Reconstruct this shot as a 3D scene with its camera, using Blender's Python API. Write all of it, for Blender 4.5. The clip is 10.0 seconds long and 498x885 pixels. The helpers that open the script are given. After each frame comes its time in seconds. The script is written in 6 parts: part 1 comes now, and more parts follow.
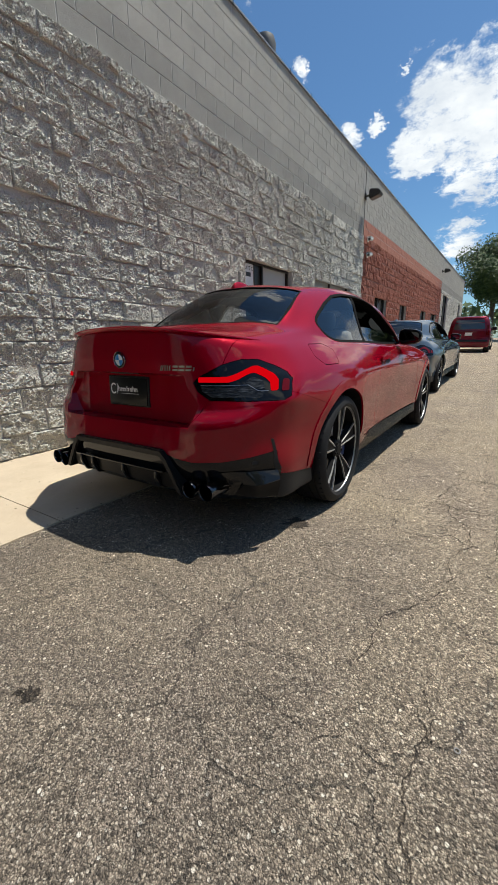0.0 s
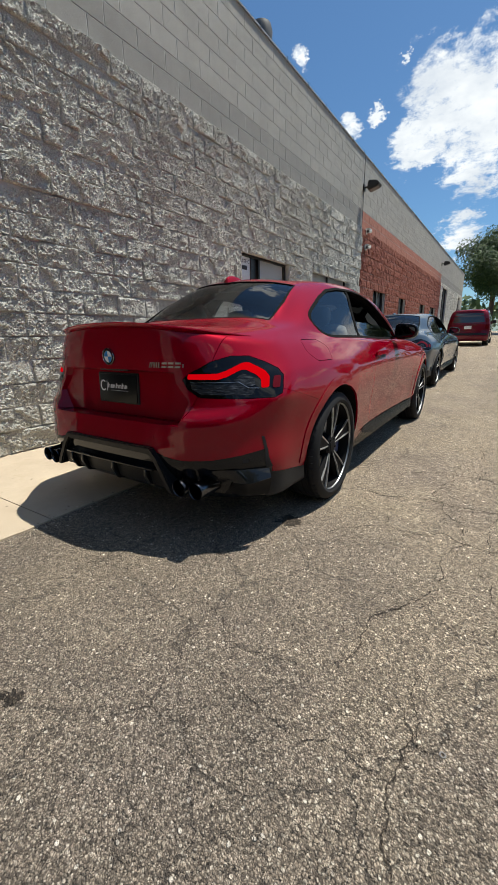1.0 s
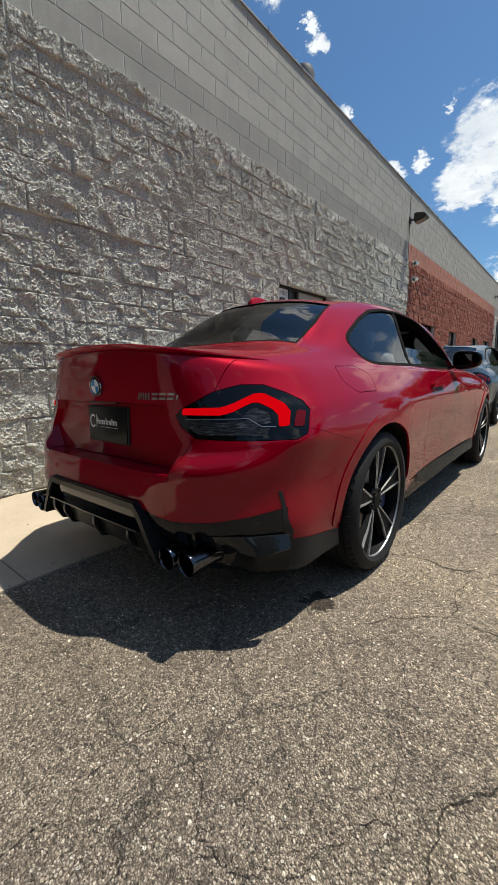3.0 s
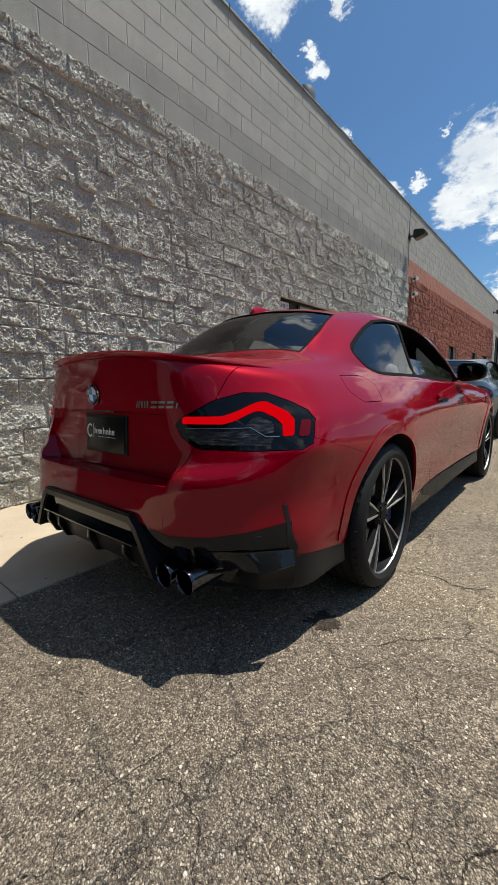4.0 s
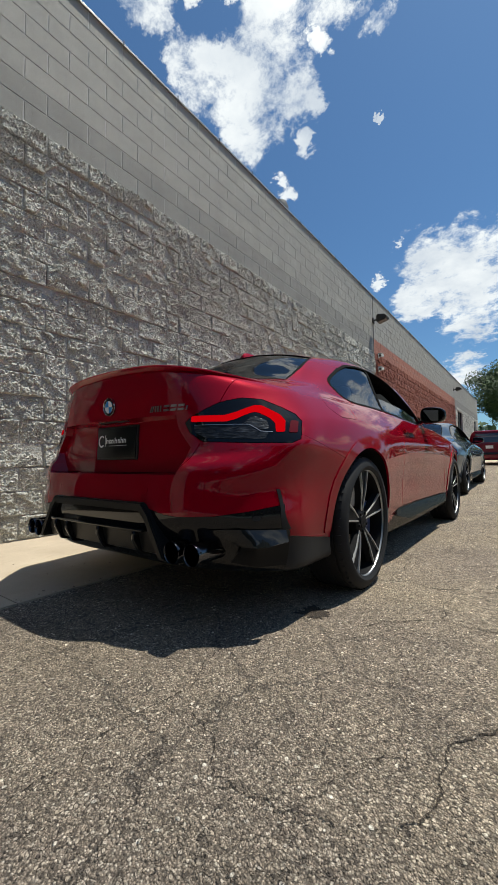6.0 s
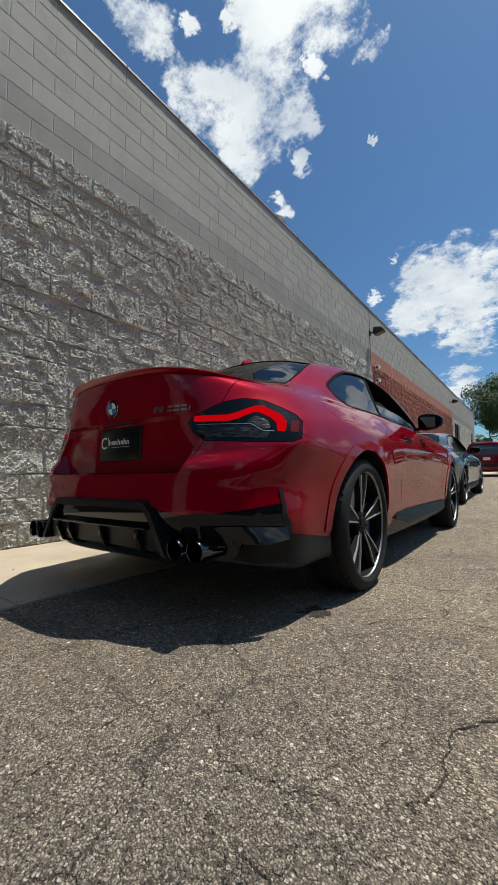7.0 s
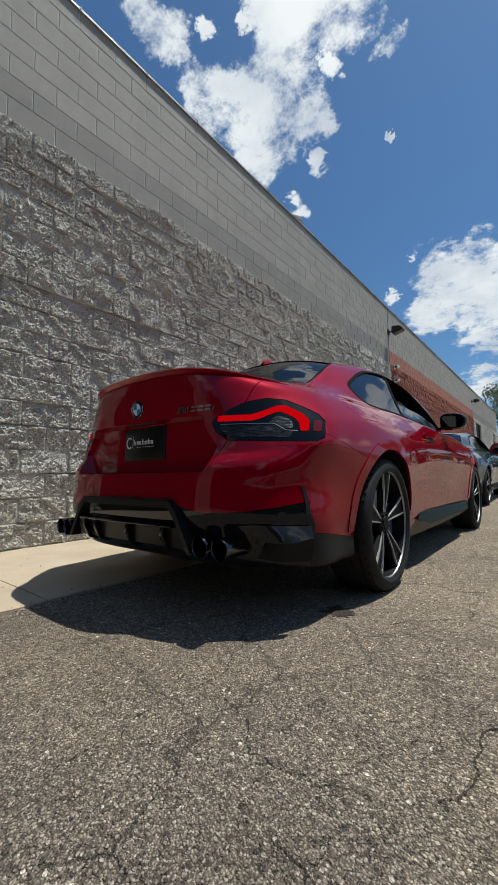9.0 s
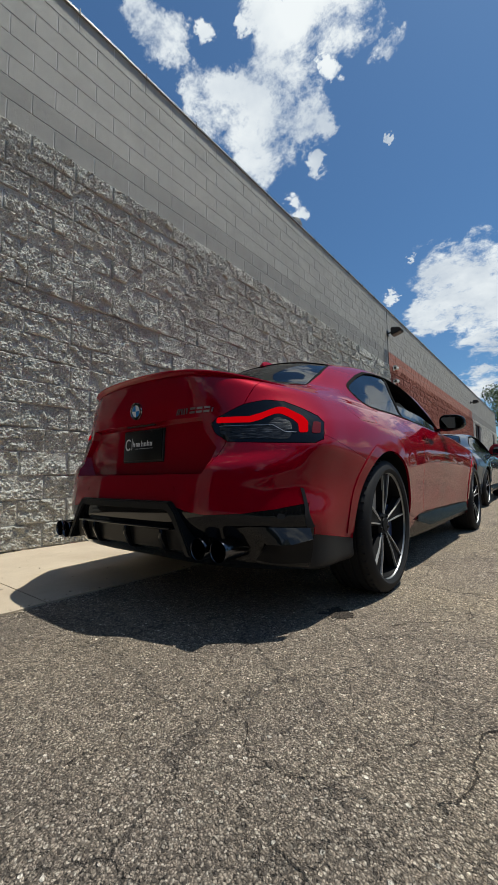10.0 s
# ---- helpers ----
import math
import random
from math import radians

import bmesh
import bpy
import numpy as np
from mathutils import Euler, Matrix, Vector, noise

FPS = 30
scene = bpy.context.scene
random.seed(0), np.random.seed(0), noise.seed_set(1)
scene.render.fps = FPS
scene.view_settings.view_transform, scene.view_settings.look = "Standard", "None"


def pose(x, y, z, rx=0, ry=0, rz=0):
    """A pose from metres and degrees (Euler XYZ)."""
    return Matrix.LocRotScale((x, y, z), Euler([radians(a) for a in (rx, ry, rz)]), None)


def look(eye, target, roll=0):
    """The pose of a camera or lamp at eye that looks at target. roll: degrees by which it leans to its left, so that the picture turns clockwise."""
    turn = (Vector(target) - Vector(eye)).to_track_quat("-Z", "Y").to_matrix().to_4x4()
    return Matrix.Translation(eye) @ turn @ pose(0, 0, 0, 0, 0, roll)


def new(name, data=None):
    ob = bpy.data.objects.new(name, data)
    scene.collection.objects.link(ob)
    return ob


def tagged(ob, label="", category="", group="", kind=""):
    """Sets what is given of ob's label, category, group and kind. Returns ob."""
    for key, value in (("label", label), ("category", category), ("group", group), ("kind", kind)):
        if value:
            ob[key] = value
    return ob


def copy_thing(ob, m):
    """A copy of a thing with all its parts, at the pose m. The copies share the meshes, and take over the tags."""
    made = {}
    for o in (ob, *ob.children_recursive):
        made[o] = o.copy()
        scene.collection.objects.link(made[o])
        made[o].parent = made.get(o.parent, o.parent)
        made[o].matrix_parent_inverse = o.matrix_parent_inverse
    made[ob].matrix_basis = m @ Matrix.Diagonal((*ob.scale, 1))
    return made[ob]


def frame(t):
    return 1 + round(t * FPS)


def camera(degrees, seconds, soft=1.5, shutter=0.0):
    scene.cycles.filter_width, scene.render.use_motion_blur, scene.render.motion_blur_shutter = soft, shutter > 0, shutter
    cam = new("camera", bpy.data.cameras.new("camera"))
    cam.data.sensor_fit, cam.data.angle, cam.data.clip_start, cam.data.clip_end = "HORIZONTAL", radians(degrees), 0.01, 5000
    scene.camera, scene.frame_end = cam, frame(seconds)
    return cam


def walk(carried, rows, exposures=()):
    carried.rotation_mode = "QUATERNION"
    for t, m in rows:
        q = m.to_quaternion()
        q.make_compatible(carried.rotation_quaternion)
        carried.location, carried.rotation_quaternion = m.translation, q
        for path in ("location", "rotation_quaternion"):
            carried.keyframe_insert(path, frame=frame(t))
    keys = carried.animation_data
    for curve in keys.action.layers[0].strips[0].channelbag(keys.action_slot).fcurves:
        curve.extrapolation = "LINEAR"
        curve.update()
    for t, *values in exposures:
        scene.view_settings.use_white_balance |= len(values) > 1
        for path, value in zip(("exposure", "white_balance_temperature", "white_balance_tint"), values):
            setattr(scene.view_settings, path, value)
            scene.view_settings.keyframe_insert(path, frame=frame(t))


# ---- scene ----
cam = camera(65.5, 10.0, 1.0)
PATH = [
    (0, (1.686, -1.466, 0.993), (0.618, 0.149, 0.491), -0.9),
    (0.5, (1.707, -1.448, 1.004), (0.646, 0.163, 0.475), -1.0),
    (1, (1.706, -1.421, 1.004), (0.645, 0.189, 0.472), -1.0),
    (1.5, (1.688, -1.34, 0.996), (0.585, 0.254, 0.502), -1.1),
    (2, (1.618, -1.191, 0.995), (0.441, 0.366, 0.557), -1.1),
    (2.5, (1.574, -1.056, 0.97), (0.338, 0.467, 0.577), -1.0),
    (4, (1.495, -0.941, 0.935), (0.233, 0.584, 0.65), -0.9),
    (4.5, (1.521, -0.969, 0.912), (0.27, 0.573, 0.673), -0.9),
    (5, (1.567, -1.028, 0.915), (0.333, 0.538, 0.758), -0.9),
    (5.5, (1.583, -1.111, 0.794), (0.372, 0.481, 0.774), -0.8),
    (5.7, (1.589, -1.153, 0.725), (0.392, 0.449, 0.759), -0.7),
    (7, (1.591, -1.217, 0.6), (0.422, 0.397, 0.761), -0.7),
    (7.5, (1.589, -1.22, 0.601), (0.403, 0.381, 0.766), -0.7),
    (8, (1.586, -1.226, 0.602), (0.382, 0.363, 0.768), -0.7),
    (8.5, (1.582, -1.237, 0.597), (0.361, 0.339, 0.761), -0.6),
    (9, (1.577, -1.246, 0.594), (0.341, 0.318, 0.76), -0.6),
    (9.5, (1.574, -1.249, 0.595), (0.337, 0.314, 0.764), -0.6),
    (10, (1.579, -1.244, 0.595), (0.345, 0.321, 0.768), -0.7),
]
walk(cam, [(t, look(eye, target, roll)) for t, eye, target, roll in PATH],
     [(0.0, 0.13, 6450, 6), (1.0, 0.13, 6450, 6), (2.5, 0.13, 6500, 6), (4.5, 0.06, 6450, 6), (5.5, 0.03, 6400, 5), (7.0, -0.12, 6300, 5), (10.0, -0.20, 6230, 5)])

# ---- world and sun ----
SUN = Vector((0.220, 0.305, 1.0)).normalized()


def sky_way(azimuth, elevation):
    a, e = radians(azimuth), radians(elevation)
    return (math.sin(a) * math.cos(e), math.cos(a) * math.cos(e), math.sin(e))


def build_world():
    w = bpy.data.worlds.new("sky")
    scene.world = w
    w.use_nodes = True
    nt = w.node_tree
    nt.nodes.clear()
    N, L = nt.nodes.new, nt.links.new
    out, bg = N("ShaderNodeOutputWorld"), N("ShaderNodeBackground")
    L(bg.outputs[0], out.inputs[0])
    sky = N("ShaderNodeTexSky")
    sky.sky_type, sky.sun_disc = "NISHITA", False
    sky.sun_elevation, sky.sun_rotation = math.asin(SUN.z), math.atan2(SUN.x, SUN.y)
    sky.air_density, sky.dust_density, sky.ozone_density = 1.0, 0.6, 2.2
    co = N("ShaderNodeTexCoord")
    nrm = N("ShaderNodeVectorMath")
    nrm.operation = "NORMALIZE"
    L(co.outputs["Generated"], nrm.inputs[0])
    # a flat cloud layer: the direction divided by its height
    sep, div = N("ShaderNodeSeparateXYZ"), N("ShaderNodeMath")
    L(nrm.outputs[0], sep.inputs[0])
    div.operation, div.use_clamp = "ADD", False
    L(sep.outputs[2], div.inputs[0])
    div.inputs[1].default_value = 0.35
    flat = N("ShaderNodeVectorMath")
    flat.operation = "DIVIDE"
    comb = N("ShaderNodeCombineXYZ")
    for i in range(3):
        L(div.outputs[0], comb.inputs[i])
    L(nrm.outputs[0], flat.inputs[0])
    L(comb.outputs[0], flat.inputs[1])

    def noise_of(scale, detail, rough, offset=0.0, warp=0.0):
        n = N("ShaderNodeTexNoise")
        n.inputs["Scale"].default_value, n.inputs["Detail"].default_value = scale, detail
        n.inputs["Roughness"].default_value, n.inputs["Distortion"].default_value = rough, warp
        add = N("ShaderNodeVectorMath")
        add.operation = "ADD"
        add.inputs[1].default_value = (offset, offset * 0.7, 0)
        L(flat.outputs[0], add.inputs[0])
        L(add.outputs[0], n.inputs["Vector"])
        return n.outputs["Fac"]

    def maths(op, a, b, clamp=False):
        m = N("ShaderNodeMath")
        m.operation, m.use_clamp = op, clamp
        for i, v in enumerate((a, b)):
            if isinstance(v, (int, float)):
                m.inputs[i].default_value = v
            else:
                L(v, m.inputs[i])
        return m.outputs[0]

    # ragged outlines: the direction is shaken before it is compared with the cloud centres
    shake = N("ShaderNodeTexNoise")
    shake.inputs["Scale"].default_value, shake.inputs["Detail"].default_value, shake.inputs["Roughness"].default_value = 11.0, 9, 0.72
    L(flat.outputs[0], shake.inputs["Vector"])
    mid = N("ShaderNodeVectorMath")
    mid.operation = "MULTIPLY_ADD"
    L(shake.outputs["Color"], mid.inputs[0])
    mid.inputs[1].default_value, mid.inputs[2].default_value = (0.12, 0.12, 0.12), (-0.06, -0.06, -0.06)
    shaken = N("ShaderNodeVectorMath")
    shaken.operation = "ADD"
    L(nrm.outputs[0], shaken.inputs[0]), L(mid.outputs[0], shaken.inputs[1])
    ready = N("ShaderNodeVectorMath")
    ready.operation = "NORMALIZE"
    L(shaken.outputs[0], ready.inputs[0])
    total = None
    for az, el, r in CLOUDS:
        dot = N("ShaderNodeVectorMath")
        dot.operation = "DOT_PRODUCT"
        L(ready.outputs[0], dot.inputs[0])
        dot.inputs[1].default_value = sky_way(az, el)
        mr = N("ShaderNodeMapRange")
        mr.interpolation_type = "SMOOTHSTEP"
        mr.inputs["From Min"].default_value = math.cos(radians(r * 1.35))
        mr.inputs["From Max"].default_value = math.cos(radians(r * 0.25))
        L(dot.outputs["Value"], mr.inputs["Value"])
        total = mr.outputs[0] if total is None else maths("MAXIMUM", total, mr.outputs[0])
    # scattered clouds of the same kind over the rest of the sky
    rest = N("ShaderNodeMapRange")
    L(noise_of(2.1, 3, 0.5, 3.7), rest.inputs["Value"])
    rest.inputs["From Min"].default_value, rest.inputs["From Max"].default_value = 0.48, 0.64
    away = N("ShaderNodeVectorMath")
    away.operation = "DOT_PRODUCT"
    L(nrm.outputs[0], away.inputs[0])
    away.inputs[1].default_value = sky_way(-25, 35)
    gate = N("ShaderNodeMapRange")
    gate.inputs["From Min"].default_value, gate.inputs["From Max"].default_value = 0.85, 0.6
    L(away.outputs["Value"], gate.inputs["Value"])
    total = maths("MAXIMUM", total, maths("MULTIPLY", rest.outputs[0], gate.outputs[0]))
    ragged = maths("ADD", maths("MULTIPLY", noise_of(13.0, 12, 0.70, 1.3, 0.15), 2.0), maths("MULTIPLY", noise_of(4.5, 4, 0.5, 8.1), 0.8))
    dens = maths("SUBTRACT", maths("ADD", maths("MULTIPLY", total, 0.80), ragged), 1.86)
    mask = N("ShaderNodeMapRange")
    mask.interpolation_type = "SMOOTHSTEP"
    mask.inputs["From Min"].default_value, mask.inputs["From Max"].default_value = -0.08, 0.40
    L(dens, mask.inputs["Value"])
    lit = N("ShaderNodeMapRange")
    L(noise_of(5.0, 6, 0.55, 4.4), lit.inputs["Value"])
    lit.inputs["From Min"].default_value, lit.inputs["From Max"].default_value = 0.34, 0.66
    white = N("ShaderNodeMix")
    white.data_type = "RGBA"
    L(lit.outputs[0], white.inputs[0])
    white.inputs[6].default_value = (CLOUD * 0.56, CLOUD * 0.61, CLOUD * 0.70, 1)
    white.inputs[7].default_value = (CLOUD, CLOUD, CLOUD, 1)
    mul = N("ShaderNodeVectorMath")
    mul.operation = "MULTIPLY"
    L(sky.outputs[0], mul.inputs[0])
    mul.inputs[1].default_value = SKY
    mix = N("ShaderNodeMix")
    mix.data_type = "RGBA"
    L(mask.outputs[0], mix.inputs[0])
    L(mul.outputs[0], mix.inputs[6])
    L(white.outputs[2], mix.inputs[7])
    L(mix.outputs[2], bg.inputs[0])
    bg.inputs[1].default_value = 1.0


SKY, CLOUD = (0.064, 0.088, 0.105), 1.06
CLOUDS = [(-46.8, 47.2, 2.0), (-42.3, 45.8, 3.6), (-37.8, 44.9, 4.4), (-32.4, 44.8, 4.4), (-28.0, 44.3, 2.8), (-36.0, 42.0, 3.6), (-32.4, 48.9, 4.4), (-29.6, 51.0, 3.4), (-34.2, 51.8, 3.0), (-24.4, 48.2, 1.2),
          (-51.2, 50.4, 2.7), (-54.0, 51.5, 2.6), (-49.5, 49.3, 1.3), (-45.0, 51.3, 1.0), (-39.3, 52.0, 1.0), (-27.0, 39.9, 1.3), (-21.6, 51.7, 3.7), (-23.5, 53.5, 3.2), (-16.0, 48.6, 1.7), (-16.1, 40.7, 0.55),
          (-30.3, 35.0, 1.1), (-31.0, 36.6, 0.7), (-14.6, 27.7, 0.5), (-17.2, 23.8, 0.9), (-8.0, 24.1, 5.8), (-6.0, 18.8, 4.4), (-11.8, 21.0, 3.4), (1.5, 24, 7), (9, 20, 7), (-26.7, 29.5, 1.2), (-20.2, 23.3, 1.6), (-6.5, 11.2, 2.6)]
build_world()
sun = new("sun", bpy.data.lights.new("sun", "SUN"))
sun.data.energy, sun.data.angle, sun.data.color = 5.0, radians(0.55), (1.0, 0.94, 0.84)
sun.matrix_world = look(SUN * 50, (0, 0, 0))

# ---- materials ----
def material(name, rgb=(0.5, 0.5, 0.5), rough=0.5, metal=0.0, **more):
    m = bpy.data.materials.new(name)
    m.use_nodes = True
    b = m.node_tree.nodes["Principled BSDF"]
    b.inputs["Base Color"].default_value = (*rgb, 1)
    b.inputs["Roughness"].default_value, b.inputs["Metallic"].default_value = rough, metal
    for key, value in more.items():
        b.inputs[key.replace("_", " ")].default_value = value
    return m


class Nodes:
    """Shortcuts for one material's node tree."""

    def __init__(self, m):
        self.t, self.b = m.node_tree, m.node_tree.nodes["Principled BSDF"]

    def add(self, kind, **sets):
        n = self.t.nodes.new(kind)
        for key, value in sets.items():
            n.inputs[key.replace("_", " ")].default_value = value
        return n

    def link(self, a, b):
        self.t.links.new(a, b)

    def coords(self, scale=(1, 1, 1), shift=None):
        c, mp = self.add("ShaderNodeTexCoord"), self.add("ShaderNodeMapping")
        mp.inputs["Scale"].default_value = scale
        self.link(c.outputs["Object"], mp.inputs["Vector"])
        if shift is not None:
            self.link(shift, mp.inputs["Location"])
        return mp.outputs[0]

    def world(self, scale=(1, 1, 1)):
        g, mp = self.add("ShaderNodeNewGeometry"), self.add("ShaderNodeMapping")
        mp.inputs["Scale"].default_value = scale
        self.link(g.outputs["Position"], mp.inputs["Vector"])
        return mp.outputs[0]

    def noise(self, vec, scale, detail=4, rough=0.55, warp=0.0):
        n = self.add("ShaderNodeTexNoise", Scale=scale, Detail=detail, Roughness=rough, Distortion=warp)
        self.link(vec, n.inputs["Vector"])
        return n.outputs["Fac"]

    def voronoi(self, vec, scale, feature="F1", out="Distance", jitter=1.0):
        n = self.t.nodes.new("ShaderNodeTexVoronoi")
        n.feature = feature
        n.inputs["Scale"].default_value, n.inputs["Randomness"].default_value = scale, jitter
        self.link(vec, n.inputs["Vector"])
        return n.outputs[out]

    def ramp(self, fac, *stops):
        n = self.t.nodes.new("ShaderNodeValToRGB")
        e = n.color_ramp.elements
        while len(e) < len(stops):
            e.new(0.5)
        for el, (at, c) in zip(e, stops):
            el.position = at
            el.color = (c, c, c, 1) if isinstance(c, (int, float)) else (*c, 1)
        self.link(fac, n.inputs[0])
        return n.outputs[0]

    def mix(self, fac, a, b, how="MIX"):
        n = self.t.nodes.new("ShaderNodeMix")
        n.data_type, n.blend_type = "RGBA", how
        for i, v in ((0, fac), (6, a), (7, b)):
            if isinstance(v, (int, float)):
                n.inputs[i].default_value = v if i == 0 else (v, v, v, 1)
            elif isinstance(v, tuple):
                n.inputs[i].default_value = (*v, 1)
            else:
                self.link(v, n.inputs[i])
        return n.outputs[2]

    def math(self, op, a, b=0.0, clamp=False):
        n = self.t.nodes.new("ShaderNodeMath")
        n.operation, n.use_clamp = op, clamp
        for i, v in enumerate((a, b)):
            if isinstance(v, (int, float)):
                n.inputs[i].default_value = v
            else:
                self.link(v, n.inputs[i])
        return n.outputs[0]

    def bump(self, height, strength=0.5, distance=0.01, below=None):
        n = self.add("ShaderNodeBump", Strength=strength, Distance=distance)
        self.link(height, n.inputs["Height"])
        if below is not None:
            self.link(below, n.inputs["Normal"])
        self.link(n.outputs[0], self.b.inputs["Normal"])
        return n.outputs[0]

    def facets(self, normal, *cells):
        """Tilts the normal by random amounts from cell to cell: broken stone. cells: (colour of a cell, amount)."""
        total = normal
        for colour, amount in cells:
            n = self.t.nodes.new("ShaderNodeVectorMath")
            n.operation = "MULTIPLY_ADD"
            self.link(colour, n.inputs[0])
            n.inputs[1].default_value, n.inputs[2].default_value = (amount,) * 3, (-amount / 2,) * 3
            add = self.t.nodes.new("ShaderNodeVectorMath")
            self.link(total, add.inputs[0]), self.link(n.outputs[0], add.inputs[1])
            total = add.outputs[0]
        unit = self.t.nodes.new("ShaderNodeVectorMath")
        unit.operation = "NORMALIZE"
        self.link(total, unit.inputs[0])
        self.link(unit.outputs[0], self.b.inputs["Normal"])

    def warped(self, vec, scale, amount):
        """Coordinates shaken by noise."""
        n = self.add("ShaderNodeTexNoise", Scale=scale, Detail=3.0)
        self.link(vec, n.inputs["Vector"])
        m = self.t.nodes.new("ShaderNodeVectorMath")
        m.operation = "MULTIPLY_ADD"
        self.link(n.outputs["Color"], m.inputs[0])
        m.inputs[1].default_value = (amount,) * 3
        self.link(vec, m.inputs[2])
        return m.outputs[0]

    def random(self):
        return self.t.nodes.new("ShaderNodeObjectInfo").outputs["Random"]

    def island(self):
        return self.t.nodes.new("ShaderNodeNewGeometry").outputs["Random Per Island"]

    def color(self, out):
        self.link(out, self.b.inputs["Base Color"])

    def rough(self, out):
        self.link(out, self.b.inputs["Roughness"])


def split_block(name, dark, light):
    """Split-face concrete block, painted: chips, pores and flecks at world scale, their contrast widened for relief
    shade.
    """
    m = material(name, rough=0.82, Specular_IOR_Level=0.3)
    n = Nodes(m)
    w = n.world()
    chips = n.noise(n.world((1, 1, 1.3)), 85, 8, 0.72, 0.5)
    grit = n.noise(w, 190, 4, 0.7)
    big = n.noise(w, 2.2, 4, 0.6)
    # flecks with hollows darker, ridges paler: relief shade put into the colour
    base = n.mix(n.ramp(chips, (0.34, 0.0), (0.64, 1.0)), dark, light)
    base = n.mix(n.ramp(big, (0.35, 0.0), (0.7, 0.5)), base, n.mix(1.0, base, (0.80, 0.785, 0.76), "MULTIPLY"))
    rnd = n.math("FRACT", n.math("ADD", n.random(), n.island()))
    base = n.mix(1.0, base, n.ramp(rnd, (0.0, 0.84), (1.0, 1.0)), "MULTIPLY")
    base = n.mix(n.ramp(grit, (0.24, 0.65), (0.36, 0.0)), base, n.mix(1.0, base, (0.45, 0.44, 0.43), "MULTIPLY"))
    n.color(base)
    h = n.math("ADD", chips, n.math("MULTIPLY", grit, 0.4))
    shaken = n.warped(n.world((1, 1, 1.2)), 40, 0.03)
    n.facets(n.bump(h, 1.0, 0.011), (n.voronoi(shaken, 85, "F1", "Color"), 0.66), (n.voronoi(shaken, 170, "F1", "Color"), 0.55))
    return m


def smooth_block(name, rgb):
    """Painted smooth concrete block with pores and faint dirt."""
    m = material(name, rgb, rough=0.75)
    n = Nodes(m)
    w = n.world()
    pores = n.noise(w, 220, 3, 0.7)
    blotch = n.noise(w, 2.5, 5, 0.6)
    streak = n.noise(n.world((6, 6, 0.5)), 2.0, 4, 0.6)
    c = n.mix(n.ramp(blotch, (0.3, 0.0), (0.75, 1.0)), tuple(v * 0.80 for v in rgb), rgb)
    c = n.mix(n.ramp(streak, (0.50, 0.0), (0.8, 0.55)), c, tuple(v * 0.75 for v in rgb))
    rnd = n.math("FRACT", n.math("ADD", n.random(), n.island()))
    c = n.mix(1.0, c, n.ramp(rnd, (0.0, 0.94), (0.8, 1.0), (1.0, 1.03)), "MULTIPLY")
    n.color(c)
    n.bump(n.math("ADD", pores, n.math("MULTIPLY", n.noise(w, 40, 4), 0.6)), 0.8, 0.005)
    return m


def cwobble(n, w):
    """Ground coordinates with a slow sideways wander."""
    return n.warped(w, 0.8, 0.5)


